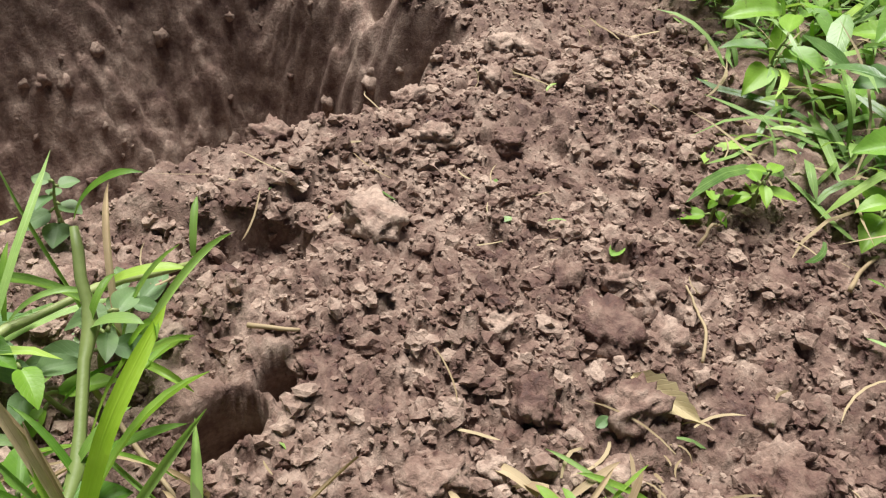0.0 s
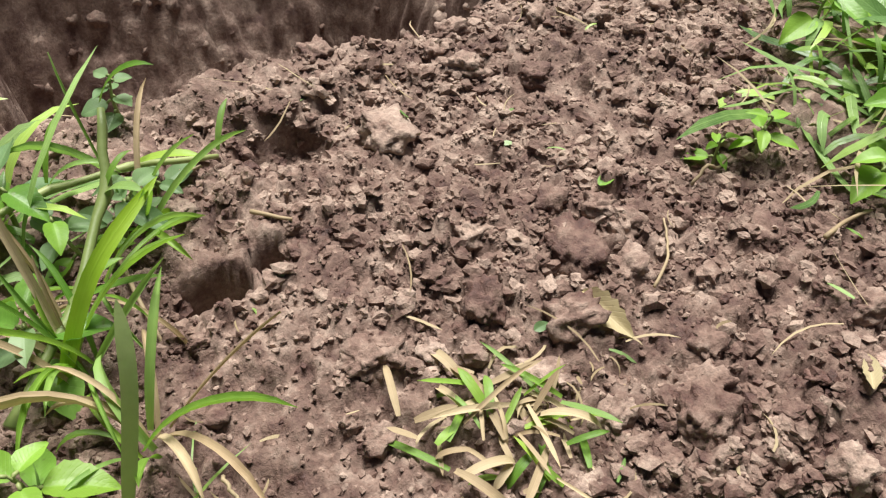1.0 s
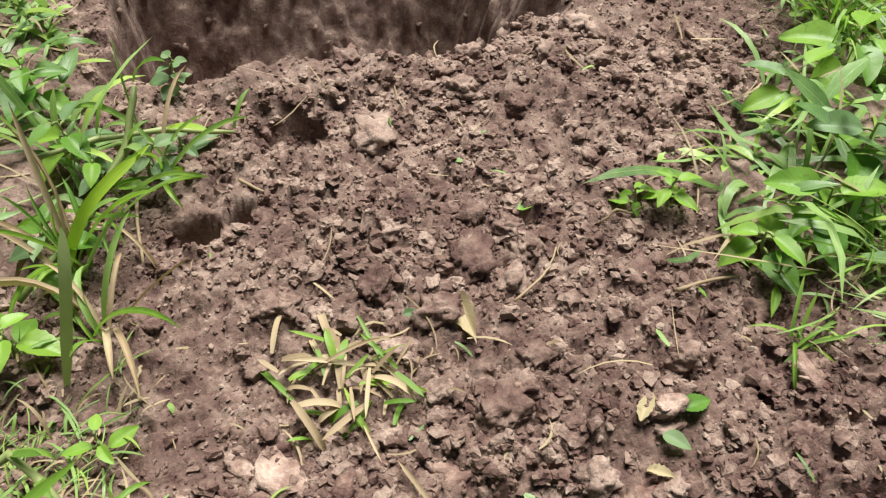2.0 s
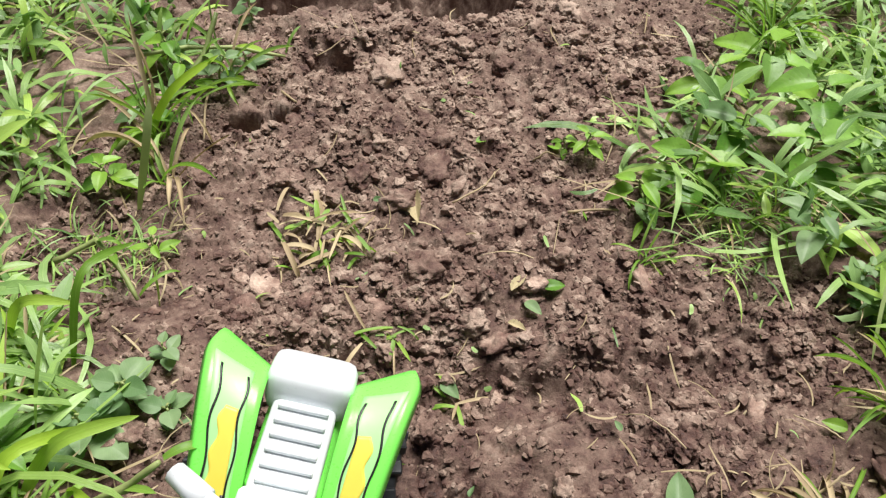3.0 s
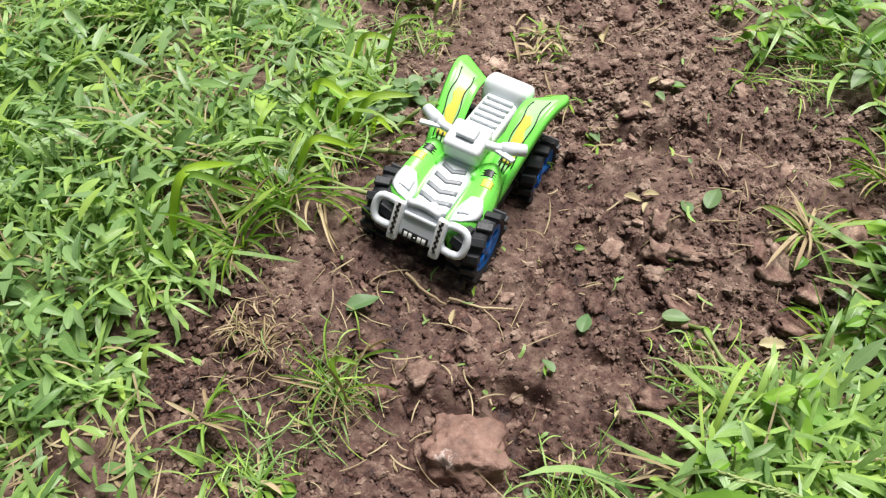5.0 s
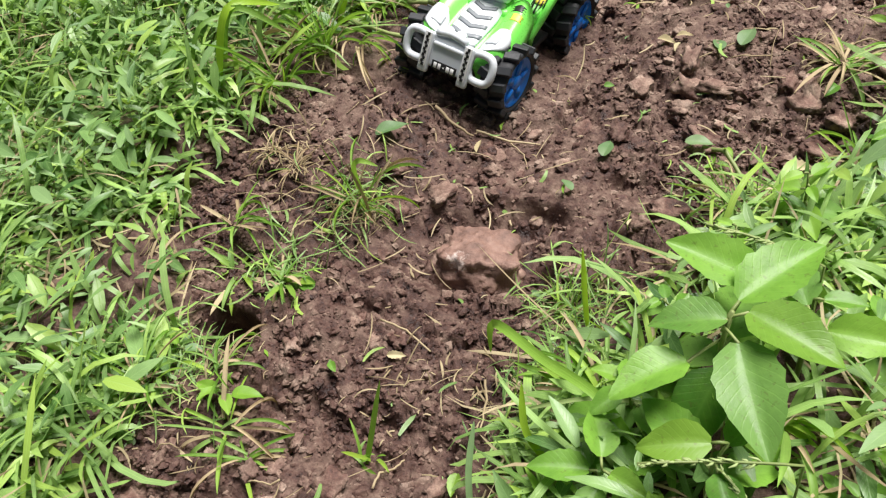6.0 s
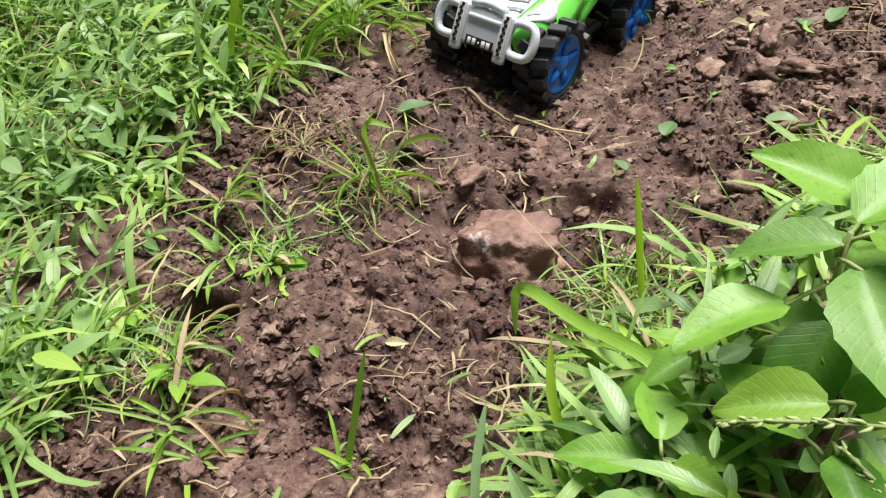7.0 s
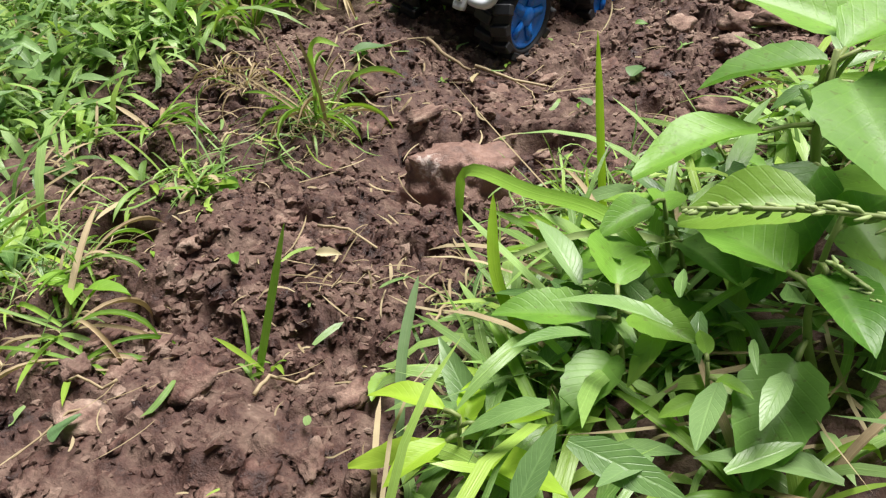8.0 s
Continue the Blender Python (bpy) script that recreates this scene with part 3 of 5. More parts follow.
        part("footrest", block(0.05, 0.018, 0.006, 0.002, pose(0, side * 0.036, 0.036)), M_BLACK, toy)
    part("rear_body", block(0.075, 0.046, 0.030, 0.010, pose(-0.052, 0, 0.076), 3), M_GREEN, toy)
    seat = part("seat", block(0.066, 0.038, 0.020, 0.007, pose(-0.034, 0, 0.0935, 0, 4, 0), 3), M_PALE, toy, "pale silver ribbed seat")
    for k in range(6):
        part("rib", block(0.0045, 0.030, 0.0035, 0.0014, pose(-0.012 - 0.0095 * k, 0, 0.1040 + 0.0007 * k, 0, 4, 0)), M_PALE, seat)
    part("backrest", block(0.030, 0.052, 0.030, 0.013, pose(-0.080, 0, 0.104, 0, -14, 0), 4), M_PALE, toy, "rounded pale backrest")
    part("backrest_base", block(0.022, 0.048, 0.020, 0.008, pose(-0.088, 0, 0.088), 3), M_GREEN, toy)
    bars = part("handlebar_console", block(0.034, 0.040, 0.024, 0.007, pose(0.014, 0, 0.1020, 0, 18, 0), 3), M_PALE, toy, "silver handlebar console")
    part("console_neck", block(0.022, 0.024, 0.022, 0.005, pose(0.016, 0, 0.090), 2), M_GREY, toy)
    part("gauge", block(0.016, 0.020, 0.006, 0.002, pose(0.016, 0, 0.1165, 0, 18, 0)), M_GREY, bars)
    for side in (1, -1):
        part("handlebar", tube([(0.012, side * 0.012, 0.106), (0.012, side * 0.028, 0.108), (0.006, side * 0.040, 0.108)], 0.0048, 10), M_PALE, bars)
        part("grip", tube([(0.009, side * 0.034, 0.108), (0.004, side * 0.044, 0.108), (-0.003, side * 0.055, 0.107)], [0.0062, 0.0068, 0.0062], 10), M_PALE, bars)
        part("brake_lever", block(0.006, 0.022, 0.003, 0.001, pose(0.016, side * 0.041, 0.107, 0, 0, -side * 14)), M_GREY, bars)
    # front bumper
    tilt = pose(0.102, 0, 0.060, 0, -22, 0)
    bumper = part("bumper", block(0.007, 0.046, 0.033, 0.003, tilt), M_GREY, toy, "silver grey bumper with side loops")
    part("bumper_brow", tube([tilt @ Vector((0.002, y, 0.018 + 0.003 * math.cos(y * 90))) for y in np.linspace(-0.017, 0.017, 7)], 0.004, 8), M_GREY, bumper)
    part("bumper_step", block(0.006, 0.034, 0.004, 0.0015, tilt @ pose(0.003, 0, 0.008)), M_GREY, bumper)
    for side in (1, -1):
        loop = []
        for k in range(20):
            c = 2 * math.pi * k / 20
            loop.append(tilt @ Vector((0.0, side * (0.0365 + 0.0130 * math.copysign(abs(math.cos(c)) ** 0.6, math.cos(c))), 0.000 + 0.0140 * math.copysign(abs(math.sin(c)) ** 0.8, math.sin(c)))))
        part("bumper_loop", tube(loop, 0.0040, 10, closed=True), M_GREY, bumper)
        strap = part("strap", block(0.007, 0.0105, 0.041, 0.0034, tilt @ pose(0.004, side * 0.0230, -0.003)), M_GREY, bumper)
        part("checker_base", block(0.001, 0.0076, 0.034, 0.0003, tilt @ pose(0.0078, side * 0.0230, 0.000)), M_WHITE, strap, "white and black chequered sticker")
        for row in range(11):
            for col in range(2):
                part("checker", block(0.0006, 0.0029, 0.0029, 0.0001, tilt @ pose(0.0086, side * 0.0230 + (col - 0.5) * 0.003 + (0.0008 if row % 2 else -0.0008), 0.0148 - 0.003 * row), 1), M_INK, strap) if (row + col) % 2 else None
        bm = bmesh.new()
        bmesh.ops.create_uvsphere(bm, u_segments=14, v_segments=9, radius=0.0062, matrix=pose(0.093, side * 0.0070, 0.079))
        part("lamp_knob", bm, M_GREY, bumper)
    tag = part("name_plate", block(0.0014, 0.028, 0.0085, 0.0005, tilt @ pose(0.0042, 0, -0.0125)), M_INK, bumper, "black plate with white characters")
    for k, w in enumerate((0.0046, 0.0046, 0.0022, 0.0042, 0.0042)):
        part("character", block(0.0005, w * 0.82, 0.0056 if k != 2 else 0.0016, 0.0002, tilt @ pose(0.0051, 0.0098 - 0.0049 * k, -0.0125), 1), M_WHITE, tag)
    return toy


TOY_X, TOY_Y = -0.167, 0.112
quad_bike(pose(TOY_X, TOY_Y, -0.016, -10, -9.5, -95))


# ---- stone and clods ----
def lump_mesh(name, seed, sub=2, flat=0.75, rough=0.35, boxy=0.0):
    """An irregular lump of radius 1, flattened below."""
    bm = bmesh.new()
    bmesh.ops.create_icosphere(bm, subdivisions=max(sub, 1), radius=1.0)
    off = Vector((seed * 7.1, -seed * 3.3, seed * 1.7))
    for v in bm.verts:
        d = v.co.normalized()
        if boxy:
            d = d.lerp(d / max(abs(d.x), abs(d.y), abs(d.z)), boxy)
        k = 1 + 0.8 * rough * noise.noise(d * 1.3 + off) + 0.6 * rough * noise.noise(d * 3.1 + off) + 0.35 * rough * noise.noise(d * 7.0 + off) + (0.12 * rough * noise.noise(d * 15.0 + off) if sub > 2 else 0)
        v.co = Vector((d.x * k, d.y * k * 0.85, d.z * k * flat))
    me = bpy.data.meshes.new(name)
    bm.to_mesh(me)
    bm.free()
    me.polygons.foreach_set("use_smooth", [True] * len(me.polygons))
    return me


stone_me = lump_mesh("stone", 3, 5, 0.80, 0.26, 0.62)
stone_me.transform(Matrix.Diagonal((0.036, 0.034, 0.035, 1)))
stone = put("stone", stone_me, M_STONE, None, "", pose(-0.058, -0.153, -0.024, -18, 5, 14))
tagged(stone, "blocky reddish-brown stone with a white chip", "stone")

CLODS = [lump_mesh("soil_clod", 11 + k, 4, 0.62, 0.55, 0.50) for k in range(8)]


def clod(x, y, r, k, sink=0.30):
    ob = put("soil_clod", CLODS[k % 8], M_CLOD)
    ob.matrix_world = pose(x, y, z_at(x, y) + r * (0.38 - sink), random.uniform(-20, 20), random.uniform(-20, 20), random.uniform(0, 360)) @ Matrix.Diagonal((r, r, r, 1))
    return tagged(ob, "crumbly red-brown clod lying on loose soil", "soil clod", "clods on the trail")


for k, (x, y, r) in enumerate(((-0.080, 0.458, 0.017), (-0.057, 0.378, 0.009), (-0.128, 0.579, 0.017), (-0.207, 0.517, 0.009), (-0.045, 0.460, 0.010), (-0.060, 0.436, 0.011), (-0.105, 0.415, 0.013), (-0.083, 0.346, 0.013), (-0.07, 0.362, 0.012), (0.133, 0.034, 0.008), (-0.03, -0.10, 0.008), (-0.14, 0.44, 0.011), (-0.06, 0.62, 0.011), (-0.02, 0.60, 0.010), (-0.075, 0.22, 0.008), (0.02, 0.36, 0.009), (-0.135, 0.135, 0.008), (-0.095, -0.135, 0.012), (-0.10, -0.165, 0.010))):
    clod(x, y, r, k)
placed = 0
while placed < 170:
    x, y = random.uniform(-0.33, 0.22), random.uniform(-0.48, 0.72)
    keep = 0.25 + 0.75 * smooth(0.15, 0.5, y)
    if float(outside(x, y)) > -0.01 or float(pit_mask(x, y)) > 0.02 or random.random() > keep or math.hypot(x - TOY_X, y - TOY_Y) < 0.11:
        continue
    clod(x, y, 0.0042 + 0.0075 * random.random() ** 2.6, placed)
    placed += 1


PLATES = [lump_mesh("soil_flake", 71 + k, 3, 0.34, 0.75, 0.6) for k in range(6)]
placed = 0
while placed < 120:
    x, y = random.uniform(-0.33, 0.24), random.uniform(-0.50, 0.34)
    if float(outside(x, y)) > -0.005 or math.hypot(x - TOY_X, y - TOY_Y) < 0.11 or math.hypot(x + 0.062, y + 0.146) < 0.05:
        continue
    r = 0.005 + 0.011 * random.random() ** 2
    ob = put("soil_flake", PLATES[placed % 6], M_FLAKE)
    ob.matrix_world = pose(x, y, z_at(x, y) + r * 0.10, random.uniform(-22, 22), random.uniform(-22, 22), random.uniform(0, 360)) @ Matrix.Diagonal((r, r * random.uniform(0.6, 1.0), r, 1))
    tagged(ob, "flat flake of packed brown soil", "soil clod", "flakes on the trail")
    placed += 1


def scatter_crumbs(count, name, label, lo, hi, power, sub, seed=5, even=0.0, y0=-0.54, y1=1.02):
    """Thousands of soil crumbs as one mesh."""
    rng = np.random.default_rng(seed)
    protos = []
    for k in range(10):
        me = lump_mesh("proto", 40 + k, sub, 0.60, 0.95, 0.5)
        v = np.empty(len(me.vertices) * 3, np.float32)
        me.vertices.foreach_get("co", v)
        f = np.empty(len(me.polygons) * 3, np.int32)
        me.polygons.foreach_get("vertices", f)
        protos.append((v.reshape(-1, 3), f.reshape(-1, 3)))
        bpy.data.meshes.remove(me)
    x, y = rng.uniform(-0.40, 0.28, count * 4), rng.uniform(y0, y1, count * 4)
    dens = np.maximum(even, smooth(-0.20, 0.30, fbm(x, y, 0.10, 3, 31))) * (0.62 + 0.38 * smooth(0.1, 0.45, y)) * (1 - smooth(-0.02, 0.03, outside(x, y))) * (1 - 0.5 * packed(x, y))
    sel = np.nonzero((rng.random(len(x)) < dens) & (pit_mask(x, y) < 0.02) & (np.hypot(x + 0.247, y - 0.512) > 0.022) & (np.hypot(x + 0.215, y - 0.523) > 0.015) & (np.hypot(x + 0.232, y + 0.303) > 0.028))[0][:count]
    x, y = x[sel], y[sel]
    r = lo + (hi - lo) * rng.random(len(x)) ** power
    z = height(x, y) + r * 0.05
    ang, tilt = rng.uniform(0, 2 * np.pi, len(x)), rng.uniform(-0.6, 0.6, len(x))
    vs, fs, base = [], [], 0
    for i in range(len(x)):
        v, f = protos[i % 10]
        c, s, ct, st = math.cos(ang[i]), math.sin(ang[i]), math.cos(tilt[i]), math.sin(tilt[i])
        rot = np.array([[c, -s * ct, s * st], [s, c * ct, -c * st], [0, st, ct]]) * r[i]
        vs.append(v @ rot.T + (x[i], y[i], z[i]))
        fs.append(f + base)
        base += len(v)
    ob = put(name, mesh_from(name, np.concatenate(vs), np.concatenate(fs), smooth_shade=False), M_CRUMB)
    return tagged(ob, label, "soil", kind="stuff")


scatter_crumbs(12000, "soil_crumbs", "loose crumbs of dry red-brown soil", 0.0013, 0.0060, 3.4, 2)
scatter_crumbs(24000, "soil_grit", "fine loose grit of red-brown soil", 0.0007, 0.0021, 1.6, 0, 6, 0.7)
scatter_crumbs(15000, "damp_crumbs", "damp dark crumbs on the packed lower trail", 0.0010, 0.0046, 2.6, 1, 7, 0.45, -0.52, 0.36)


def pit_rubble(count, seed):
    """Clods that stick out of the pit's broken walls and lie on its floor, as one mesh."""
    rng = np.random.default_rng(seed)
    x, y = rng.uniform(-0.40, 0.12, count * 8), rng.uniform(0.62, 1.10, count * 8)
    e = 0.004
    slope = np.hypot(height(x + e, y) - height(x - e, y), height(x, y + e) - height(x, y - e)) / (2 * e)
    sel = np.nonzero((pit_mask(x, y) > 0.04) & (rng.random(len(x)) < (0.12 + np.clip(slope, 0, 5) / 5)))[0][:count]
    x, y = x[sel], y[sel]
    z = height(x, y) - 0.004
    r = 0.002 + 0.006 * rng.random(len(x)) ** 2
    protos = []
    for k in range(8):
        me = lump_mesh("proto", 140 + k, 2, 0.8, 0.95, 0.5)
        v, f = np.empty(len(me.vertices) * 3, np.float32), np.empty(len(me.polygons) * 3, np.int32)
        me.vertices.foreach_get("co", v)
        me.polygons.foreach_get("vertices", f)
        protos.append((v.reshape(-1, 3), f.reshape(-1, 3)))
        bpy.data.meshes.remove(me)
    vs, fs, base = [], [], 0
    for i in range(len(x)):
        v, f = protos[i % 8]
        m = np.array(pose(0, 0, 0, rng.uniform(0, 360), rng.uniform(0, 360), rng.uniform(0, 360)).to_3x3()) * r[i]
        vs.append(v @ m.T + (x[i], y[i], z[i]))
        fs.append(f + base)
        base += len(v)
    tagged(put("pit_rubble", mesh_from("pit_rubble", np.concatenate(vs), np.concatenate(fs)), M_CRUMB), "dark broken soil lumps in the pit walls", "soil", kind="stuff")


pit_rubble(260, 61)


# ---- grass ----
def blades(name, label, base, length, width, azim, lift, curl, mat, seg=5, twist=0.5):
    """Many grass blades as one mesh; every argument is an array with one value a blade."""
    n = len(length)
    t = np.linspace(0, 1, seg + 1)[None, :]
    rng = np.random.default_rng(len(name) + n)
    ang = lift[:, None] - curl[:, None] * t ** 1.3
    step = length[:, None] / seg
    h = np.cumsum(np.cos(ang) * step, 1) - np.cos(ang[:, :1]) * step
    v = np.cumsum(np.sin(ang) * step, 1) - np.sin(ang[:, :1]) * step
    az = azim[:, None] + rng.uniform(-0.7, 0.7, n)[:, None] * t
    cx = base[:, 0:1] + h * np.cos(az)
    cy = base[:, 1:2] + h * np.sin(az)
    cz = np.maximum(base[:, 2:3] + v, base[:, 2:3] - 0.004 + 0.006 * rng.random((n, 1)))
    w = width[:, None] * 0.5 * np.clip(np.minimum(0.55 + 1.6 * t, 3.2 * (1.0 - t) ** 0.8), 0.03, 1)
    roll = rng.uniform(-twist, twist, n)[:, None] * (0.4 + t)
    ox, oy, oz = -np.sin(az) * w * np.cos(roll), np.cos(az) * w * np.cos(roll), w * np.sin(roll)
    left, right = np.stack([cx - ox, cy - oy, cz - oz], -1), np.stack([cx + ox, cy + oy, cz + oz], -1)
    verts = np.stack([left, right], 2).reshape(-1, 3)
    tt = np.broadcast_to(t, (n, seg + 1))
    uvs = np.stack([np.stack([tt * 0.4, np.zeros_like(tt)], -1), np.stack([tt * 0.4, np.ones_like(tt)], -1)], 2).reshape(-1, 2)
    i = (np.arange(n) * (seg + 1) * 2)[:, None] + (np.arange(seg) * 2)[None, :]
    quads = np.stack([i, i + 1, i + 3, i + 2], -1).reshape(-1, 4)
    ob = put(name, mesh_from(name, verts, quads, uvs), mat)
    return tagged(ob, label, "grass", kind="stuff")


def bank_points(count, seed, margin=0.0, clump=0.05, soft=0.03, x0=-1.7, x1=1.0, y0=-1.1, y1=1.6):
    rng = np.random.default_rng(seed)
    out = []
    total = 0
    while total < count:
        x, y = rng.uniform(x0, x1, count), rng.uniform(y0, y1, count)
        d = outside(x, y) + 0.03 * fbm(x, y, 0.06, 2, 91)
        keep = smooth(margin, margin + soft, d) * (0.12 + 0.88 * smooth(-0.22, 0.20, fbm(x, y, clump, 2, 93 + seed)))
        far = np.maximum(np.maximum(-1.15 - x, x - 0.42), np.maximum(-0.6 - y, y - 0.95)) + 0.25 * fbm(x, y, 0.3, 3, 97)
        keep = keep * (1 - 0.93 * smooth(0.0, 0.35, far))
        keep = keep * (1 - 0.85 * smooth(0.02, 0.2, pit_mask(x, y)))
        keep = keep * np.where((np.hypot(x + 0.680, y - 0.220) < 0.040) | (np.hypot(x + 0.232, y + 0.303) < 0.022), 0.05, 1)
        keep = keep * np.where((x > 0) & (y > 0.34) & (y < 0.64) & (x < 0.26), 0.35, 1)
        keep = keep * np.where((x < 0) & (x > -0.48) & (y > 0.28), 0.40, 1) * np.where((x < 0) & (x > -0.46) & (y < -0.25), 0.9, 1)
        keep = keep * np.where((x > 0.11) & (x < 0.34) & (y > -0.52) & (y < -0.335), 0.40, 1)
        s = rng.random(count) < keep
        out.append(np.stack([x[s], y[s]], -1))
        total += int(s.sum())
    p = np.concatenate(out)[:count]
    return np.column_stack([p, height(p[:, 0], p[:, 1])]), rng


def grass_bank(count, seed, name, label, l0, l1, w0, w1, mat, margin=0.0, lift=(0.5, 1.4), curl=(0.6, 2.4), clump=0.05):
    b, rng = bank_points(count, seed, margin, clump)
    n = len(b)
    blades(name, label, b, (l0 + (l1 - l0) * rng.random(n) ** 1.6) * (0.62 + 0.7 * smooth(-0.3, 0.3, fbm(b[:, 0], b[:, 1], 0.13, 2, 55))), rng.uniform(w0, w1, n), rng.uniform(0, 2 * np.pi, n), rng.uniform(lift[0], lift[1], n), rng.uniform(curl[0], curl[1], n), mat)


grass_bank(50000, 1, "grass", "dense green grass with trampled drooping blades", 0.025, 0.105, 0.0022, 0.0070, M_GRASS, 0.0, (0.25, 1.4), (0.4, 2.3), clump=0.075)
grass_bank(9000, 2, "dry_grass", "straw-coloured dead grass blades in the turf", 0.03, 0.10, 0.0012, 0.0030, M_STRAW, -0.01, (0.1, 0.9), (0.1, 1.1))


def leaf_arrays(count, seed, l0, l1, ratio, margin, z0, z1, clump):
    """Ovate weed leaves held at all heights in the turf, as arrays of corners, faces and leaf coordinates."""
    b, rng = bank_points(count, seed, margin, clump)
    n = len(b)
    nu, nv = 5, 3
    u, s = np.meshgrid(np.linspace(0, 1, nu), np.linspace(-1, 1, nv), indexing="ij")
    L = l0 + (l1 - l0) * rng.random(n) ** 1.7
    W = L * rng.uniform(ratio * 0.75, ratio * 1.2, n)
    prof = np.sin(np.pi * np.clip(u, 0.03, 0.985) ** 0.8) ** 0.8
    az, pit, rol = rng.uniform(0, 2 * np.pi, n), rng.uniform(-0.5, 0.75, n), rng.uniform(-0.5, 0.5, n)
    bend, foldv = rng.uniform(0.0, 0.5, n), rng.uniform(0.05, 0.35, n)
    lx = u[None] * L[:, None, None]
    ly = s[None] * prof[None] * 0.5 * W[:, None, None]
    lz = np.abs(ly) * foldv[:, None, None] * 1.5 - bend[:, None, None] * lx * u[None]
    cr, sr = np.cos(rol)[:, None, None], np.sin(rol)[:, None, None]
    ly, lz = ly * cr - lz * sr, ly * sr + lz * cr
    cp, sp = np.cos(pit)[:, None, None], np.sin(pit)[:, None, None]
    lx, lz = lx * cp - lz * sp, lx * sp + lz * cp
    ca, sa = np.cos(az)[:, None, None], np.sin(az)[:, None, None]
    top = b[:, 2] + rng.uniform(z0, z1, n) * (0.4 + 0.6 * smooth(0.0, 0.08, outside(b[:, 0], b[:, 1])))
    x, y, z = b[:, 0, None, None] + lx * ca - ly * sa, b[:, 1, None, None] + lx * sa + ly * ca, top[:, None, None] + lz
    verts = np.stack([x, y, z], -1).reshape(-1, 3)
    uv = np.broadcast_to(np.stack([u, (s + 1) / 2], -1)[None], (n, nu, nv, 2)).reshape(-1, 2)
    quads = (grid_faces(nu, nv)[None] + (np.arange(n) * nu * nv)[:, None, None]).reshape(-1, 4)
    return verts, quads, uv


def weed_mass(count, seed, name, label, *shape):
    v, q, uv = leaf_arrays(count, seed, *shape)
    tagged(put(name, mesh_from(name, v, q, uv), M_WEED), label, "weeds", kind="stuff")


weed_mass(8000, 3, "weed_leaves", "small ovate weed leaves mixed through the grass", 0.014, 0.046, 0.30, 0.0, 0.008, 0.058, 0.12)


# ---- single plants ----
def leaf_mesh(name, seed, ratio=0.5, bend=0.35, fold=0.25, serr=0.0, lance=0.0, nu=13, nv=7):
    """A leaf of length 1 along x, with midrib fold, droop and a wavy edge."""
    rng = random.Random(seed)
    u, s = np.meshgrid(np.linspace(0, 1, nu), np.linspace(-1, 1, nv), indexing="ij")
    prof = np.sin(np.pi * np.clip(u, 0.015, 0.99) ** (0.72 + 0.25 * lance)) ** (0.75 + 0.35 * lance)
    prof = prof * (1 + serr * np.where(np.abs(s) > 0.99, np.cos(u * 40 + seed), 0))
    y = s * prof * ratio * 0.5
    ph = rng.uniform(0, 6)
    z = np.abs(y) * fold * 2 - bend * u ** 2 * 0.6 + 0.02 * np.sin(u * 9 + ph) * s ** 2 + 0.05 * rng.uniform(-1, 1) * s * u
    y = y + 0.06 * rng.uniform(-1, 1) * u ** 2
    verts = np.stack([u, y, z], -1).reshape(-1, 3)
    return mesh_from(name, verts, grid_faces(nu, nv), np.stack([u, (s + 1) / 2], -1).reshape(-1, 2))


def leaf_set(mat, ratio, bend, fold, serr, lance, seed):
    out = []
    for k in range(5):
        me = leaf_mesh("leaf", seed + k, ratio * (0.88 + 0.06 * k), bend * (0.5 + 0.25 * k), fold, serr, lance)
        me.materials.append(mat)
        out.append(me)
    return out


OVATE = leaf_set(M_LEAF, 0.64, 0.35, 0.22, 0.05, 0.0, 100)
OVATE_PALE = leaf_set(M_LEAF_PALE, 0.55, 0.35, 0.2, 0.04, 0.0, 120)
OVATE_GREY = leaf_set(M_LEAF_BLUE, 0.60, 0.3, 0.2, 0.0, 0.0, 140)
LANCE = leaf_set(M_LEAF_PALE, 0.26, 0.45, 0.25, 0.0, 1.0, 160)
ROUND = leaf_set(M_LEAF_BLUE, 0.85, 0.15, 0.12, 0.0, 0.0, 180)
LIME = leaf_set(M_LEAF_LIME, 0.40, 0.4, 0.25, 0.05, 0.5, 220)
DRY = leaf_set(M_DRYLEAF, 0.45, 0.3, 0.35, 0.12, 0.3, 200)


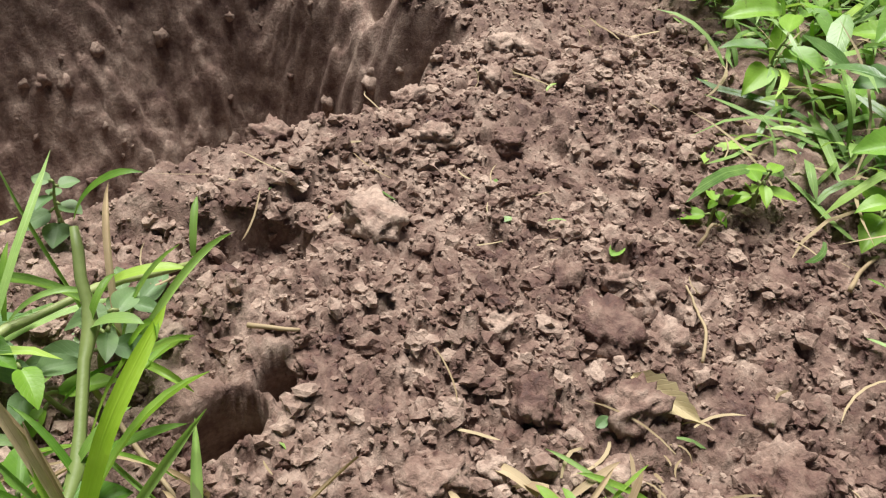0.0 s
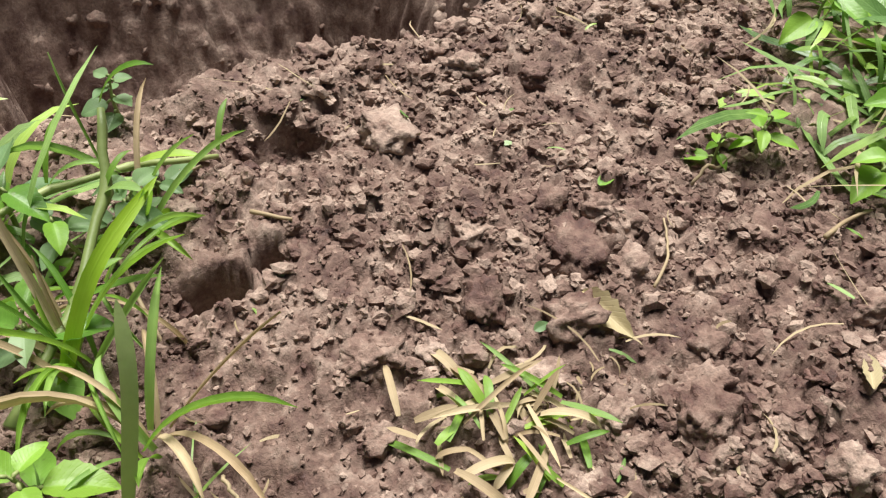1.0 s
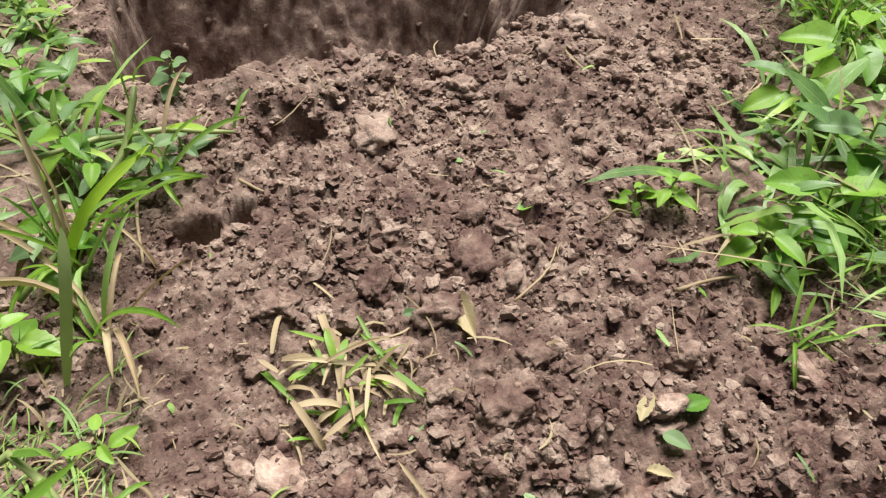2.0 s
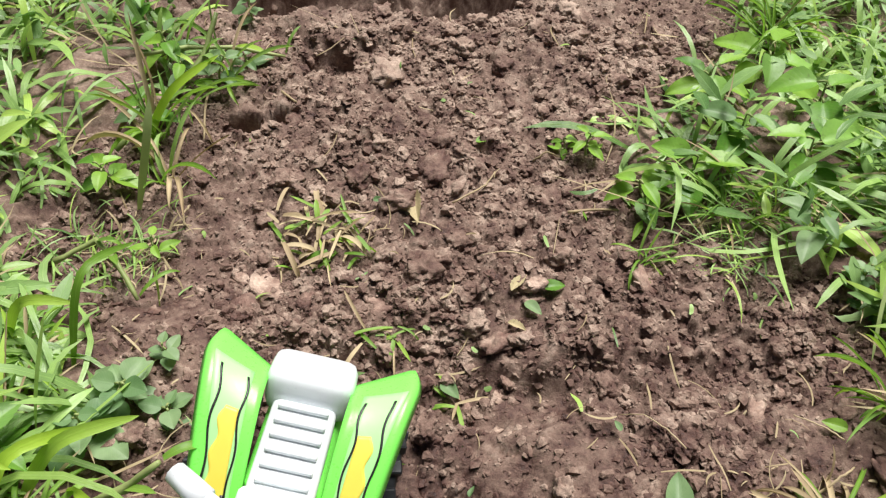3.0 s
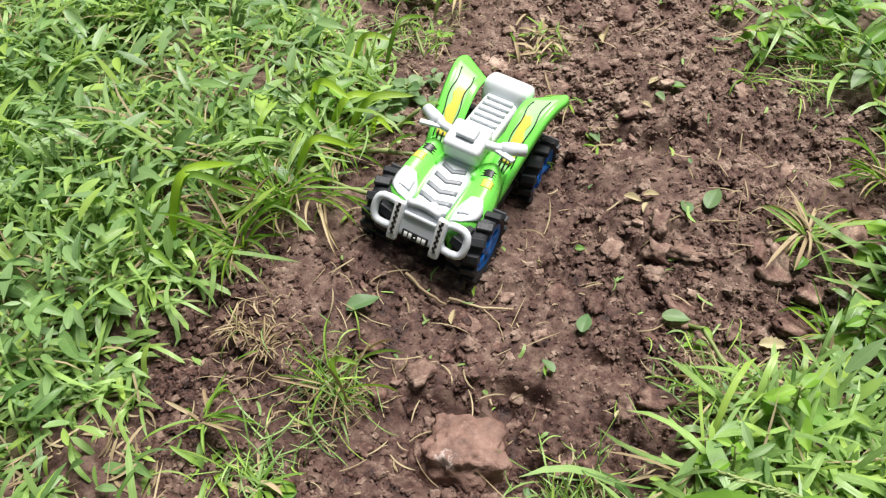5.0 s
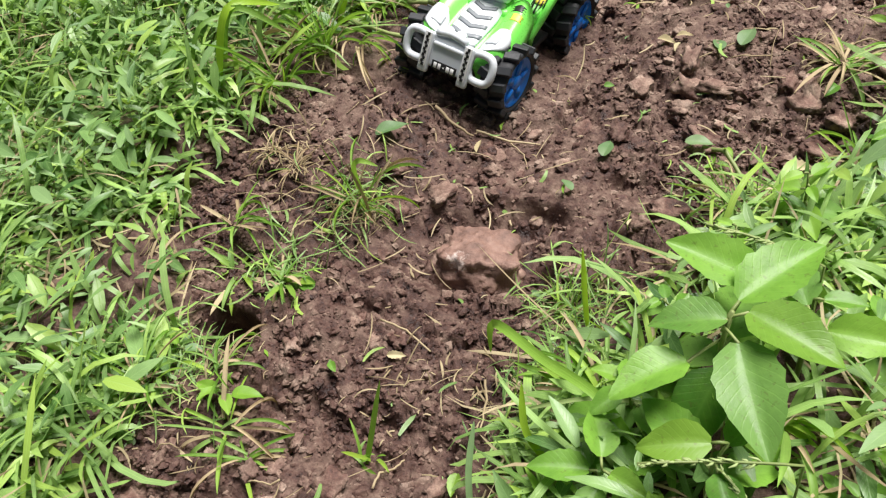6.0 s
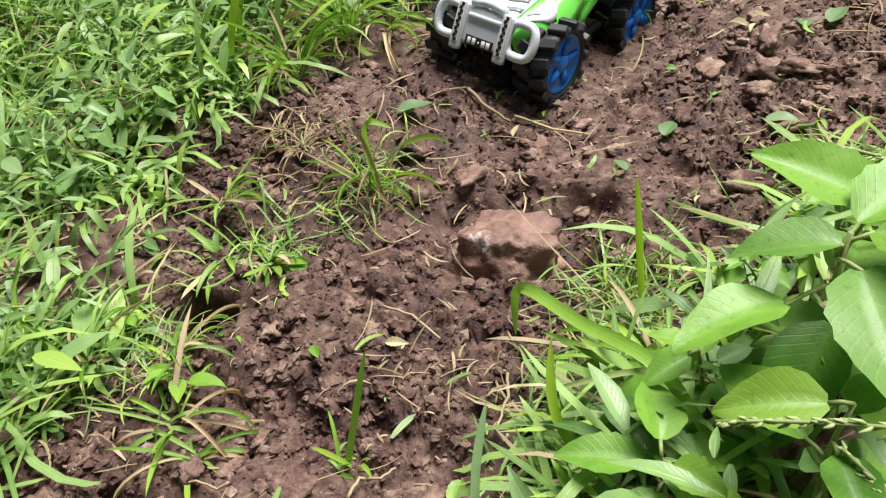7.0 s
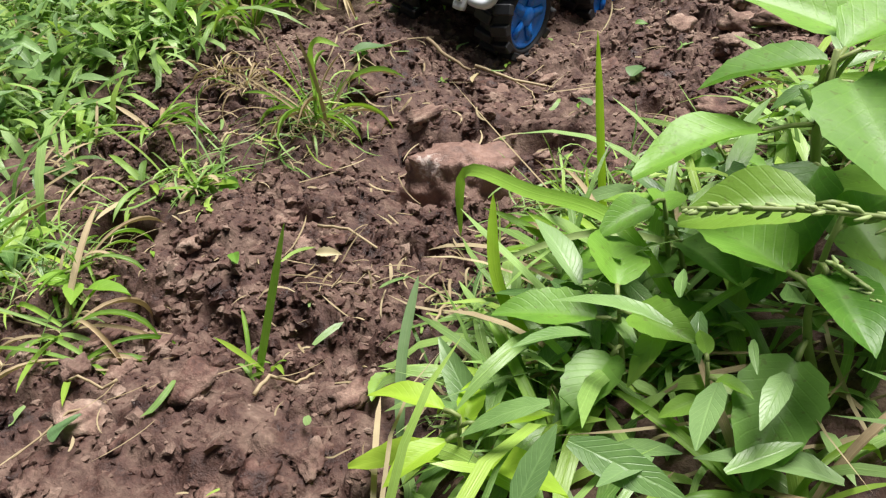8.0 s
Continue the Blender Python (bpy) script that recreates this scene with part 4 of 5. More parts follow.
def weed(x, y, height_m, count, size, kinds, label, seed, lean=(0.0, 0.0), spread=0.6, name="weed_plant"):
    """An upright broad-leaved weed: a stem, and leaves that rise round it in turn."""
    rng = random.Random(seed)
    z = z_at(x, y)
    plant = tagged(empty(name, pose(x, y, z - 0.003)), label, "plant")
    top = Vector((lean[0], lean[1], height_m))
    bow = Vector((rng.uniform(-0.1, 0.1) * height_m, rng.uniform(-0.1, 0.1) * height_m, 0))
    along = lambda t: top * t + bow * math.sin(math.pi * t)
    part("stem", tube([along(k / 6) for k in range(7)], [0.0017 * (1 - 0.1 * k) * (0.6 + height_m * 8) for k in range(7)], 6), M_STEM, plant)
    turn = rng.uniform(0, 360)
    for k in range(count):
        t = 0.25 + 0.75 * (k + 1) / count
        turn += 137.5 + rng.uniform(-25, 25)
        ln = size * rng.uniform(0.7, 1.15) * (1.05 - 0.45 * t * (1 if count > 3 else 0))
        rise = -26 * t + 10 + rng.uniform(-14, 14) + 20 * (1 - spread)
        start = along(t)
        me = kinds[rng.randrange(len(kinds))]
        m = pose(*start, 0, 0, turn) @ pose(0, 0, 0, rng.uniform(-20, 20), rise * 0.6, 0)
        foot = m @ Vector((ln * 0.22, 0, 0))
        part("petiole", tube([start, (start + foot) / 2 + Vector((0, 0, 0.001)), foot], 0.0007 + 0.012 * size * 0.5, 5), M_STEM, plant)
        put("leaf", me, None, plant, "", Matrix.Translation(foot) @ m.to_3x3().to_4x4() @ Matrix.Diagonal((ln, ln, ln, 1)))
    return plant


BLADE_ME = []
for k in range(8):
    nu = 10
    u = np.linspace(0, 1, nu)
    ang = 1.45 - (0.25 + 0.26 * k) * u ** 1.2
    cx, cz = np.cumsum(np.cos(ang)) / nu, np.cumsum(np.sin(ang)) / nu
    wv = np.clip(np.minimum(0.6 + 1.6 * u, 2.6 * (1 - u) ** 0.75), 0.03, 1)
    row = [np.stack([cx + 0.012 * abs(s) * -np.sin(ang), s * wv * 0.5, cz + 0.10 * abs(s) * wv * 0.5 * np.cos(ang)], -1) for s in (-1, 0, 1)]
    uvb = [np.stack([u * 0.4, np.full(nu, (s + 1) / 2)], -1) for s in (-1, 0, 1)]
    me = mesh_from("blade", np.stack(row, 1).reshape(-1, 3), grid_faces(nu, 3), np.stack(uvb, 1).reshape(-1, 2))
    BLADE_ME.append(me)
BLADE_GREEN, BLADE_DRY = [m_.copy() for m_ in BLADE_ME], [m_.copy() for m_ in BLADE_ME]
for me in BLADE_GREEN:
    me.materials.append(M_BLADE)
for me in BLADE_DRY:
    me.materials.append(M_STRAW_OB)


def tuft(x, y, count, length, width, label, seed, flat=0.0, dry=0.2, name="grass_tuft", fan=0.006, toward=None):
    """A tuft of single grass blades; flat: how far they lie down, 0 to 1."""
    rng = random.Random(seed)
    plant = tagged(empty(name, pose(x, y, z_at(x, y) - 0.002)), label, "grass tuft")
    for k in range(int(count * 1.6)):
        az = rng.uniform(0, 360) if toward is None else toward + rng.uniform(-35, 35)
        ln, wd = length * rng.uniform(0.35, 1.1), width * rng.uniform(0.3, 0.75)
        lib = BLADE_DRY if rng.random() < dry else BLADE_GREEN
        lay = flat * rng.uniform(45, 75)
        put("blade", lib[rng.randrange(8)], None, plant, "", pose(rng.uniform(-fan, fan), rng.uniform(-fan, fan), 0.001 + 0.006 * flat, 0, 0, az) @ pose(0, 0, 0, rng.uniform(-25, 25), lay + rng.uniform(-12, 12), rng.uniform(-30, 30)) @ Matrix.Diagonal((ln, wd, ln, 1)))
    return plant


# broad-leaved weeds beside the trail
G, P_, B_, L_, R_ = OVATE, OVATE_PALE, OVATE_GREY, LANCE, ROUND
W_LABEL = "fresh green broad-leaved weed growing beside the trail"
weed(0.050, 0.470, 0.030, 7, 0.022, P_, "pale young weed with small leaves at the trail edge", 1)
weed(0.030, 0.482, 0.026, 5, 0.018, P_, "pale young weed with small leaves at the trail edge", 2)
weed(0.095, 0.425, 0.034, 6, 0.036, G + P_, W_LABEL, 3, (-0.012, -0.01))
weed(0.130, 0.435, 0.036, 5, 0.046, G, W_LABEL, 4)
weed(0.170, 0.470, 0.050, 5, 0.054, G + B_, W_LABEL, 5)
weed(0.215, 0.440, 0.050, 5, 0.056, G, W_LABEL, 6)
weed(0.205, 0.370, 0.034, 6, 0.036, B_ + P_, "grey-green weed with ovate leaves", 7)
weed(0.160, 0.545, 0.034, 5, 0.046, G + P_, W_LABEL, 8)
weed(0.215, 0.575, 0.040, 5, 0.05, G, W_LABEL, 9)
weed(0.240, 0.505, 0.050, 5, 0.056, G, W_LABEL, 10)
weed(0.090, 0.400, 0.020, 6, 0.026, L_, "low weed with narrow pale leaves", 11, spread=1.0)
weed(0.235, 0.330, 0.03, 10, 0.014, R_, "low clover-like weed with round leaves", 12, spread=1.0)
weed(-0.286, 0.350, 0.034, 4, 0.026, P_, "pale seedling with broad round leaves on bare soil", 13)
weed(-0.283, 0.562, 0.043, 7, 0.030, B_, "grey-green weed at the rim of the pit", 14, (0.012, -0.006))
weed(-0.300, 0.548, 0.034, 7, 0.028, B_ + P_, "grey-green weed at the rim of the pit", 51, (-0.012, 0.01))
tuft(-0.270, 0.560, 6, 0.095, 0.0050, "upright yellow-green grass blades at the pit rim", 52, 0.2, 0.1)
tuft(-0.300, 0.520, 7, 0.08, 0.0040, "sprawling grass with pale stems", 53, 0.7, 0.4)
weed(-0.262, 0.585, 0.020, 5, 0.022, B_, "grey-green weed at the rim of the pit", 15, spread=1.0)
weed(-0.330, 0.490, 0.037, 7, 0.036, G + B_, W_LABEL, 16)
weed(-0.330, 0.575, 0.046, 7, 0.036, G + B_, W_LABEL, 17)
weed(-0.265, 0.648, 0.034, 8, 0.018, R_, "small leafy weed on the pit rim", 18)
weed(-0.365, 0.640, 0.050, 8, 0.036, G, W_LABEL, 19)
weed(-0.345, 0.420, 0.031, 7, 0.03, G + P_, W_LABEL, 20)
weed(-0.285, 0.190, 0.03, 9, 0.026, R_, "low weed with rounded leaves at the grass edge", 54, spread=1.0)
weed(-0.236, 0.205, 0.022, 8, 0.022, R_, "low weed with rounded leaves at the grass edge", 55, spread=1.0)
weed(-0.265, 0.215, 0.03, 11, 0.026, R_, "low weed with rounded leaves at the grass edge", 21, spread=1.0)
weed(-0.250, 0.250, 0.02, 6, 0.016, R_, "low weed with rounded leaves at the grass edge", 22, spread=1.0)
weed(-0.330, 0.160, 0.046, 8, 0.034, G, W_LABEL, 23)
def leaf_between(plant, base, tip, ratio_me, roll, up=0.0):
    """A leaf laid from its foot to its tip, in the plant's own space."""
    a, b = Vector(base), Vector(tip)
    way = (b - a).normalized()
    side = Vector((0, 0, 1)).cross(way).normalized()
    m = Matrix((way, side, way.cross(side))).transposed().to_4x4()
    ln = (b - a).length
    put("leaf", ratio_me, None, plant, "", Matrix.Translation(a) @ m @ pose(0, 0, 0, roll) @ Matrix.Diagonal((ln, ln, ln, 1)))


def big_weed():
    bx, by = 0.170, -0.228
    bz = z_at(bx, by)
    plant = tagged(empty("weed_plant", pose(bx, by, bz)), BIG, "plant")
    stem = [Vector((0.0, 0.0, -0.004)), Vector((0.003, -0.004, 0.045)), Vector((0.001, -0.005, 0.085)), Vector((0.005, -0.002, 0.118))]
    part("stem", tube(stem, [0.0028, 0.0024, 0.002, 0.0014], 7), M_STEM, plant)
    spots = (((-0.012, -0.033), (-0.050, -0.068), 0.104, 0.108, 1, 10), ((0.009, 0.035), (-0.044, 0.032), 0.113, 0.138, 0, -14), ((0.003, -0.006), (-0.040, -0.022), 0.120, 0.122, 2, 6), ((0.014, -0.020), (0.046, -0.082), 0.120, 0.112, 0, 6), ((0.014, 0.000), (0.070, -0.020), 0.125, 0.130, 1, 0), ((0.006, 0.010), (0.044, 0.066), 0.120, 0.128, 0, 0), ((0.006, -0.020), (-0.008, -0.072), 0.085, 0.062, 1, 0), ((0.004, 0.006), (0.004, 0.062), 0.085, 0.080, 3, 14), ((0.0, 0.0), (-0.046, 0.004), 0.06, 0.052, 2, 8), ((0.008, -0.012), (0.050, -0.056), 0.07, 0.066, 3, -6))
    for (ax_, ay_), (tx, ty), z0, z1, k, roll in spots:
        part("petiole", tube([(0, -0.004, z0 - 0.010 - bz), ((ax_) * 0.5, ay_ * 0.5 - 0.002, z0 - 0.004 - bz), (ax_, ay_, z0 - bz)], 0.0011, 5), M_STEM, plant)
        leaf_between(plant, (ax_, ay_, z0 - bz), (tx, ty, z1 - bz), G[k], roll)


# big weed at the trail's foot
BIG = "tall weed with large bright green leaves"
big_weed()
weed(0.195, -0.305, 0.085, 6, 0.062, G, BIG, 32)
weed(0.125, -0.275, 0.060, 5, 0.050, G, BIG, 33)
weed(0.215, -0.190, 0.10, 6, 0.06, G, BIG, 35)
weed(0.128, -0.330, 0.050, 6, 0.050, G, BIG, 36, (0.0, 0.0), 1.0)
weed(0.165, -0.345, 0.045, 4, 0.026, P_, "small weed with paired oval leaves", 34)
weed(0.150, -0.120, 0.06, 7, 0.028, P_, W_LABEL, 37)
weed(0.185, -0.060, 0.06, 8, 0.030, P_ + G, W_LABEL, 38)
weed(0.092, -0.386, 0.036, 6, 0.044, LIME, "yellow-green young weed with pointed leaves", 39, spread=1.6)
weed(0.235, 0.060, 0.05, 8, 0.028, G + P_, W_LABEL, 41)
weed(0.240, 0.145, 0.05, 8, 0.030, P_, W_LABEL, 42)
weed(0.100, 0.010, 0.014, 5, 0.018, P_, "small pale weed lying on the soil", 43, spread=1.0)

rng_w = random.Random(77)
spots = 0
while spots < 9:
    x, y = rng_w.uniform(0.085, 0.31), rng_w.uniform(-0.50, -0.10)
    if float(outside(x, y)) < 0.015 or math.hypot(x - 0.168, y + 0.252) < 0.03 or math.hypot(x - 0.21, y + 0.56) < 0.10:
        continue
    weed(x, y, rng_w.uniform(0.03, 0.06), rng_w.randint(5, 8), rng_w.uniform(0.024, 0.042), (G, G + B_, G)[spots % 3], W_LABEL, 300 + spots, (rng_w.uniform(-0.015, 0.015), rng_w.uniform(-0.015, 0.015)))
    spots += 1


def flower_spike(x, y, length, az, seed, rise):
    """A weed's pale green seed spike, leaning over."""
    rng = random.Random(seed)
    plant = tagged(empty("seed_spike", pose(x, y, z_at(x, y))), "pale green weed seed spike leaning over leaves", "plant")
    way = Vector((math.cos(az), math.sin(az), 0.0))
    line = [way * length * t + Vector((0, 0, rise * (0.8 + 0.35 * t - 0.15 * t * t))) for t in np.linspace(0, 1, 9)]
    part("stem", tube([(0, 0, 0)] + line, 0.0009, 6), M_STEM, plant)
    for k in range(36):
        q = line[min(2 + k // 6, 7)].lerp(line[min(3 + k // 6, 8)], (k % 6) / 6)
        turn = rng.uniform(0, 2 * math.pi)
        out = way.cross(Vector((0, 0, 1))) * math.cos(turn) + Vector((0, 0, 1)) * math.sin(turn)
        ln = rng.uniform(0.003, 0.0065) * (1.2 - 0.016 * k)
        pts = [q, q + (out * 0.7 + way * 0.7) * ln * 0.5, q + (out * 0.6 + way) * ln]
        part("floret", tube(pts, [0.0005, 0.0009, 0.0004], 5), M_SPIKE, plant)


flower_spike(0.235, -0.300, 0.090, -2.66, 1, 0.095)
flower_spike(0.215, -0.160, 0.075, 3.25, 2, 0.115)
flower_spike(0.245, -0.345, 0.060, 2.6, 3, 0.075)

# grass tufts that stand out
T_ = "tuft of long green grass blades"
tuft(0.176, 0.150, 26, 0.066, 0.0058, "flat rosette of pale grass blades on bare soil", 1, 1.0, 0.5)
tuft(0.085, 0.355, 9, 0.045, 0.0034, "small tuft of green grass at the trail edge", 2, 0.6, 0.1)
tuft(0.150, 0.405, 22, 0.050, 0.0030, T_, 3, 0.6, 0.2)
tuft(0.185, 0.395, 18, 0.050, 0.0030, T_, 4, 0.5, 0.2)
tuft(-0.050, -0.361, 6, 0.040, 0.0050, "small green grass tuft growing from bare soil", 5, 0.35, 0.0)
tuft(-0.186, -0.140, 20, 0.075, 0.0032, "upright grass tuft with pale straw at its foot", 6, 0.35, 0.45)
tuft(-0.175, -0.155, 12, 0.040, 0.0024, "straw-coloured tuft on bare soil", 7, 0.8, 0.8)
tuft(0.042, -0.182, 26, 0.042, 0.0022, "tangled grass tuft beside the stone", 8, 0.6, 0.35)
tuft(0.080, -0.262, 18, 0.050, 0.0026, T_, 10, 0.8, 0.35)
tuft(0.075, -0.335, 16, 0.045, 0.0036, T_, 11, 0.7, 0.3)
tuft(-0.315, 0.475, 10, 0.105, 0.0055, "tall tuft of thick green stems", 12, 0.15, 0.25)
tuft(-0.300, 0.430, 9, 0.09, 0.0065, "tall tuft of thick green stems", 13, 0.3, 0.3)
tuft(-0.290, 0.045, 9, 0.085, 0.0046, "sprawling grass with pale jointed stems", 14, 0.8, 0.4, toward=-20)
tuft(-0.300, 0.110, 30, 0.070, 0.0050, T_, 15, 0.5, 0.15)
tuft(-0.320, 0.020, 30, 0.095, 0.0042, T_, 16, 0.3, 0.2)
tuft(-0.345, -0.035, 26, 0.095, 0.0042, T_, 17, 0.3, 0.2)
tuft(-0.340, 0.240, 22, 0.060, 0.0045, T_, 18, 0.4, 0.15)
tuft(-0.262, -0.245, 16, 0.055, 0.0080, "low drooping grass tuft over a soil hollow", 19, 0.8, 0.2)
tuft(-0.250, -0.380, 18, 0.07, 0.0046, T_, 20, 0.6, 0.3)
tuft(-0.165, -0.385, 10, 0.07, 0.0055, "low sprawling grass on bare soil", 21, 0.9, 0.2)
tuft(0.235, 0.235, 20, 0.065, 0.0038, T_, 22, 0.5, 0.2)
tuft(0.210, 0.060, 22, 0.06, 0.0036, T_, 23, 0.5, 0.2)
tuft(0.130, -0.050, 16, 0.05, 0.0032, T_, 24, 0.7, 0.4)
tuft(0.230, 0.62, 24, 0.08, 0.0036, T_, 25, 0.4, 0.2)

def ribbon(points, width, mat, label, name="long_grass"):
    """One long blade of grass along a smooth line, folded along its midrib."""
    pts = [Vector((x, y, z_at(x, y) + h)) for x, y, h in points]
    line = []
    for k in range(len(pts) - 1):
        a, b, c, d = pts[max(k - 1, 0)], pts[k], pts[k + 1], pts[min(k + 2, len(pts) - 1)]
        for q in range(6):
            t = q / 6
            line.append(0.5 * (2 * b + (c - a) * t + (2 * a - 5 * b + 4 * c - d) * t * t + (3 * b - a - 3 * c + d) * t ** 3))
    line.append(pts[-1])
    n = len(line)
    rows, uv = [], []
    for k, q in enumerate(line):
        u = k / (n - 1)
        way = (line[min(k + 1, n - 1)] - line[max(k - 1, 0)]).normalized()
        side = way.cross(Vector((0.35, -0.55, 0.75))).normalized()
        w = 0.5 * width * max(0.04, min(0.5 + 2 * u, 2.4 * (1 - u) ** 0.7, 1))
        lift = side.cross(way) * w * 0.35
        rows += [q - side * w + lift, q, q + side * w + lift]
        uv += [(u * 0.4, 0.0), (u * 0.4, 0.5), (u * 0.4, 1.0)]
    tagged(put(name, mesh_from(name, [tuple(v) for v in rows], grid_faces(n, 3), uv), mat), label, "grass")


LONG = "long green grass blade bending over the trail"
ribbon([(0.145, -0.300, 0.015), (0.110, -0.285, 0.050), (0.060, -0.268, 0.066), (0.013, -0.248, 0.056), (0.006, -0.252, 0.020)], 0.0070, M_LEAF_PALE, LONG)
ribbon([(0.059, -0.191, 0.0), (0.062, -0.196, 0.045), (0.069, -0.206, 0.117)], 0.0042, M_LEAF_LIME, "upright yellow-green grass blade beside the stone")
ribbon([(-0.050, -0.361, 0.0), (-0.046, -0.348, 0.035), (-0.039, -0.325, 0.078)], 0.0042, M_LEAF_PALE, "upright green grass blade on bare soil")
ribbon([(0.048, -0.375, 0.0), (0.038, -0.350, 0.028), (0.032, -0.322, 0.054)], 0.0046, M_LEAF_BLUE, "grey-green grass blade leaning over soil")
ribbon([(0.140, -0.265, 0.030), (0.100, -0.285, 0.048), (0.052, -0.305, 0.040)], 0.0030, M_SPIKE, "thin pale grass stem leaning over soil")
ribbon([(0.090, -0.320, 0.0), (0.070, -0.318, 0.045), (0.062, -0.300, 0.074)], 0.0050, M_LEAF_LIME, "upright yellow-green grass blade among weeds")
ribbon([(0.215, -0.400, 0.060), (0.190, -0.405, 0.050), (0.165, -0.412, 0.012)], 0.0060, M_BLADE, LONG)
ribbon([(0.225, -0.130, 0.0), (0.205, -0.150, 0.060), (0.165, -0.185, 0.085)], 0.0090, M_BLADE, LONG)
ribbon([(-0.185, -0.135, 0.0), (-0.180, -0.140, 0.050), (-0.168, -0.142, 0.072), (-0.150, -0.140, 0.070)], 0.0050, M_BLADE, LONG)
ribbon([(-0.170, -0.150, 0.0), (-0.168, -0.152, 0.045), (-0.172, -0.155, 0.075)], 0.0026, M_STRAW_OB, "upright straw-coloured grass blade")
ribbon([(-0.330, 0.470, 0.0), (-0.300, 0.490, 0.055), (-0.262, 0.520, 0.070)], 0.0070, M_LEAF_LIME, "yellow-green grass blade at the pit rim")
ribbon([(-0.315, 0.400, 0.0), (-0.296, 0.415, 0.060), (-0.290, 0.430, 0.095)], 0.0062, M_SPIKE, "thick upright green grass blade")
ribbon([(0.245, 0.330, 0.05), (0.235, 0.300, 0.035), (0.232, 0.272, 0.004)], 0.0040, M_SPIKE, "thin pale grass stem leaning over soil")
for k in range(16):
    rng = random.Random(900 + k)
    y0 = rng.uniform(-0.10, 0.26)
    x0 = float(np.interp(y0, LEFT_Y, LEFT_X)) - rng.uniform(0.0, 0.09)
    az, ln = rng.uniform(-1.1, 1.9), rng.uniform(0.07, 0.12)
    ribbon([(x0, y0, 0.0), (x0 + 0.35 * ln * math.cos(az), y0 + 0.35 * ln * math.sin(az), ln * rng.uniform(0.5, 0.7)), (x0 + 0.8 * ln * math.cos(az), y0 + 0.8 * ln * math.sin(az), ln * rng.uniform(0.25, 0.75))], rng.uniform(0.005, 0.0085), (M_BLADE, M_LEAF_LIME, M_BLADE)[k % 3], "broad bright green grass blade at the turf edge")


def stolon(points, r, label, leaves, seed):
    """A creeping pale stem with swollen joints and a few blades at them."""
    rng = random.Random(seed)
    x0, y0 = points[0][:2]
    plant = tagged(empty("creeping_stem", pose(x0, y0, z_at(x0, y0))), label, "plant")
    base = Vector((x0, y0, z_at(x0, y0)))
    pts = [Vector((x, y, z_at(x, y) + h + r)) - base for x, y, h in points]
    line, radii = [], []
    for a, b in zip(pts, pts[1:]):
        for q in range(4):
            line.append(a.lerp(b, q / 4) + Vector((rng.uniform(-1, 1), rng.uniform(-1, 1), 0)) * r * 0.4)
            radii.append(r * (1.45 if q == 0 else 1.0))
    line.append(pts[-1])
    radii.append(r * 0.7)
    part("stem", tube(line, radii, 7), M_STEM, plant)
    for k in range(leaves):
        q = pts[min(1 + k % (len(pts) - 1), len(pts) - 1)]
        ln = rng.uniform(0.022, 0.045)
        put("blade", BLADE_GREEN[rng.randrange(8)], None, plant, "", Matrix.Translation(q) @ pose(0, 0, 0, 0, rng.uniform(10, 60), rng.uniform(-60, 60)) @ Matrix.Diagonal((ln, rng.uniform(0.003, 0.006), ln, 1)))


CREEP = "creeping pale jointed grass stem on bare soil"
stolon([(-0.330, 0.112, 0.010), (-0.290, 0.113, 0.014), (-0.250, 0.122, 0.012), (-0.206, 0.138, 0.003)], 0.0024, CREEP, 3, 1)
stolon([(-0.330, 0.118, 0.008), (-0.285, 0.130, 0.020), (-0.240, 0.142, 0.030), (-0.215, 0.148, 0.058)], 0.0022, CREEP, 4, 2)
stolon([(-0.350, 0.072, 0.010), (-0.300, 0.062, 0.014), (-0.250, 0.060, 0.012), (-0.208, 0.062, 0.003)], 0.0020, CREEP, 3, 3)
stolon([(-0.345, 0.455, 0.010), (-0.310, 0.500, 0.030), (-0.285, 0.545, 0.050), (-0.275, 0.575, 0.070)], 0.0024, CREEP, 5, 4)
stolon([(-0.350, 0.560, 0.020), (-0.310, 0.575, 0.030), (-0.270, 0.585, 0.020), (-0.225, 0.592, 0.006)], 0.0018, CREEP, 4, 5)
stolon([(-0.355, 0.330, 0.020), (-0.325, 0.345, 0.030), (-0.305, 0.325, 0.020), (-0.285, 0.300, 0.004)], 0.0020, CREEP, 4, 6)
stolon([(-0.420, -0.055, 0.010), (-0.385, -0.045, 0.012), (-0.355, -0.040, 0.004), (-0.335, -0.052, 0.004)], 0.0018, "reddish bare creeping stem at the turf edge", 1, 7)
stolon([(0.085, 0.030, 0.004), (0.105, 0.022, 0.014), (0.130, 0.000, 0.010), (0.150, -0.020, 0.002)], 0.0020, CREEP, 2, 8)

for k, (x, y, n_, ln, wd, fl, az) in enumerate(((0.115, -0.365, 14, 0.050, 0.0080, 0.7, 150), (0.195, -0.365, 9, 0.070, 0.0070, 0.6, None), (0.095, -0.255, 16, 0.065, 0.0075, 0.5, 170), (0.120, -0.220, 16, 0.065, 0.0075, 0.5, None), (0.215, -0.235, 14, 0.080, 0.0085, 0.3, None), (0.160, -0.290, 14, 0.060, 0.0080, 0.6, 200))):
    tuft(x, y, n_, ln, wd, "broad grass blades tangled among weeds", 70 + k, fl, 0.15, toward=az)

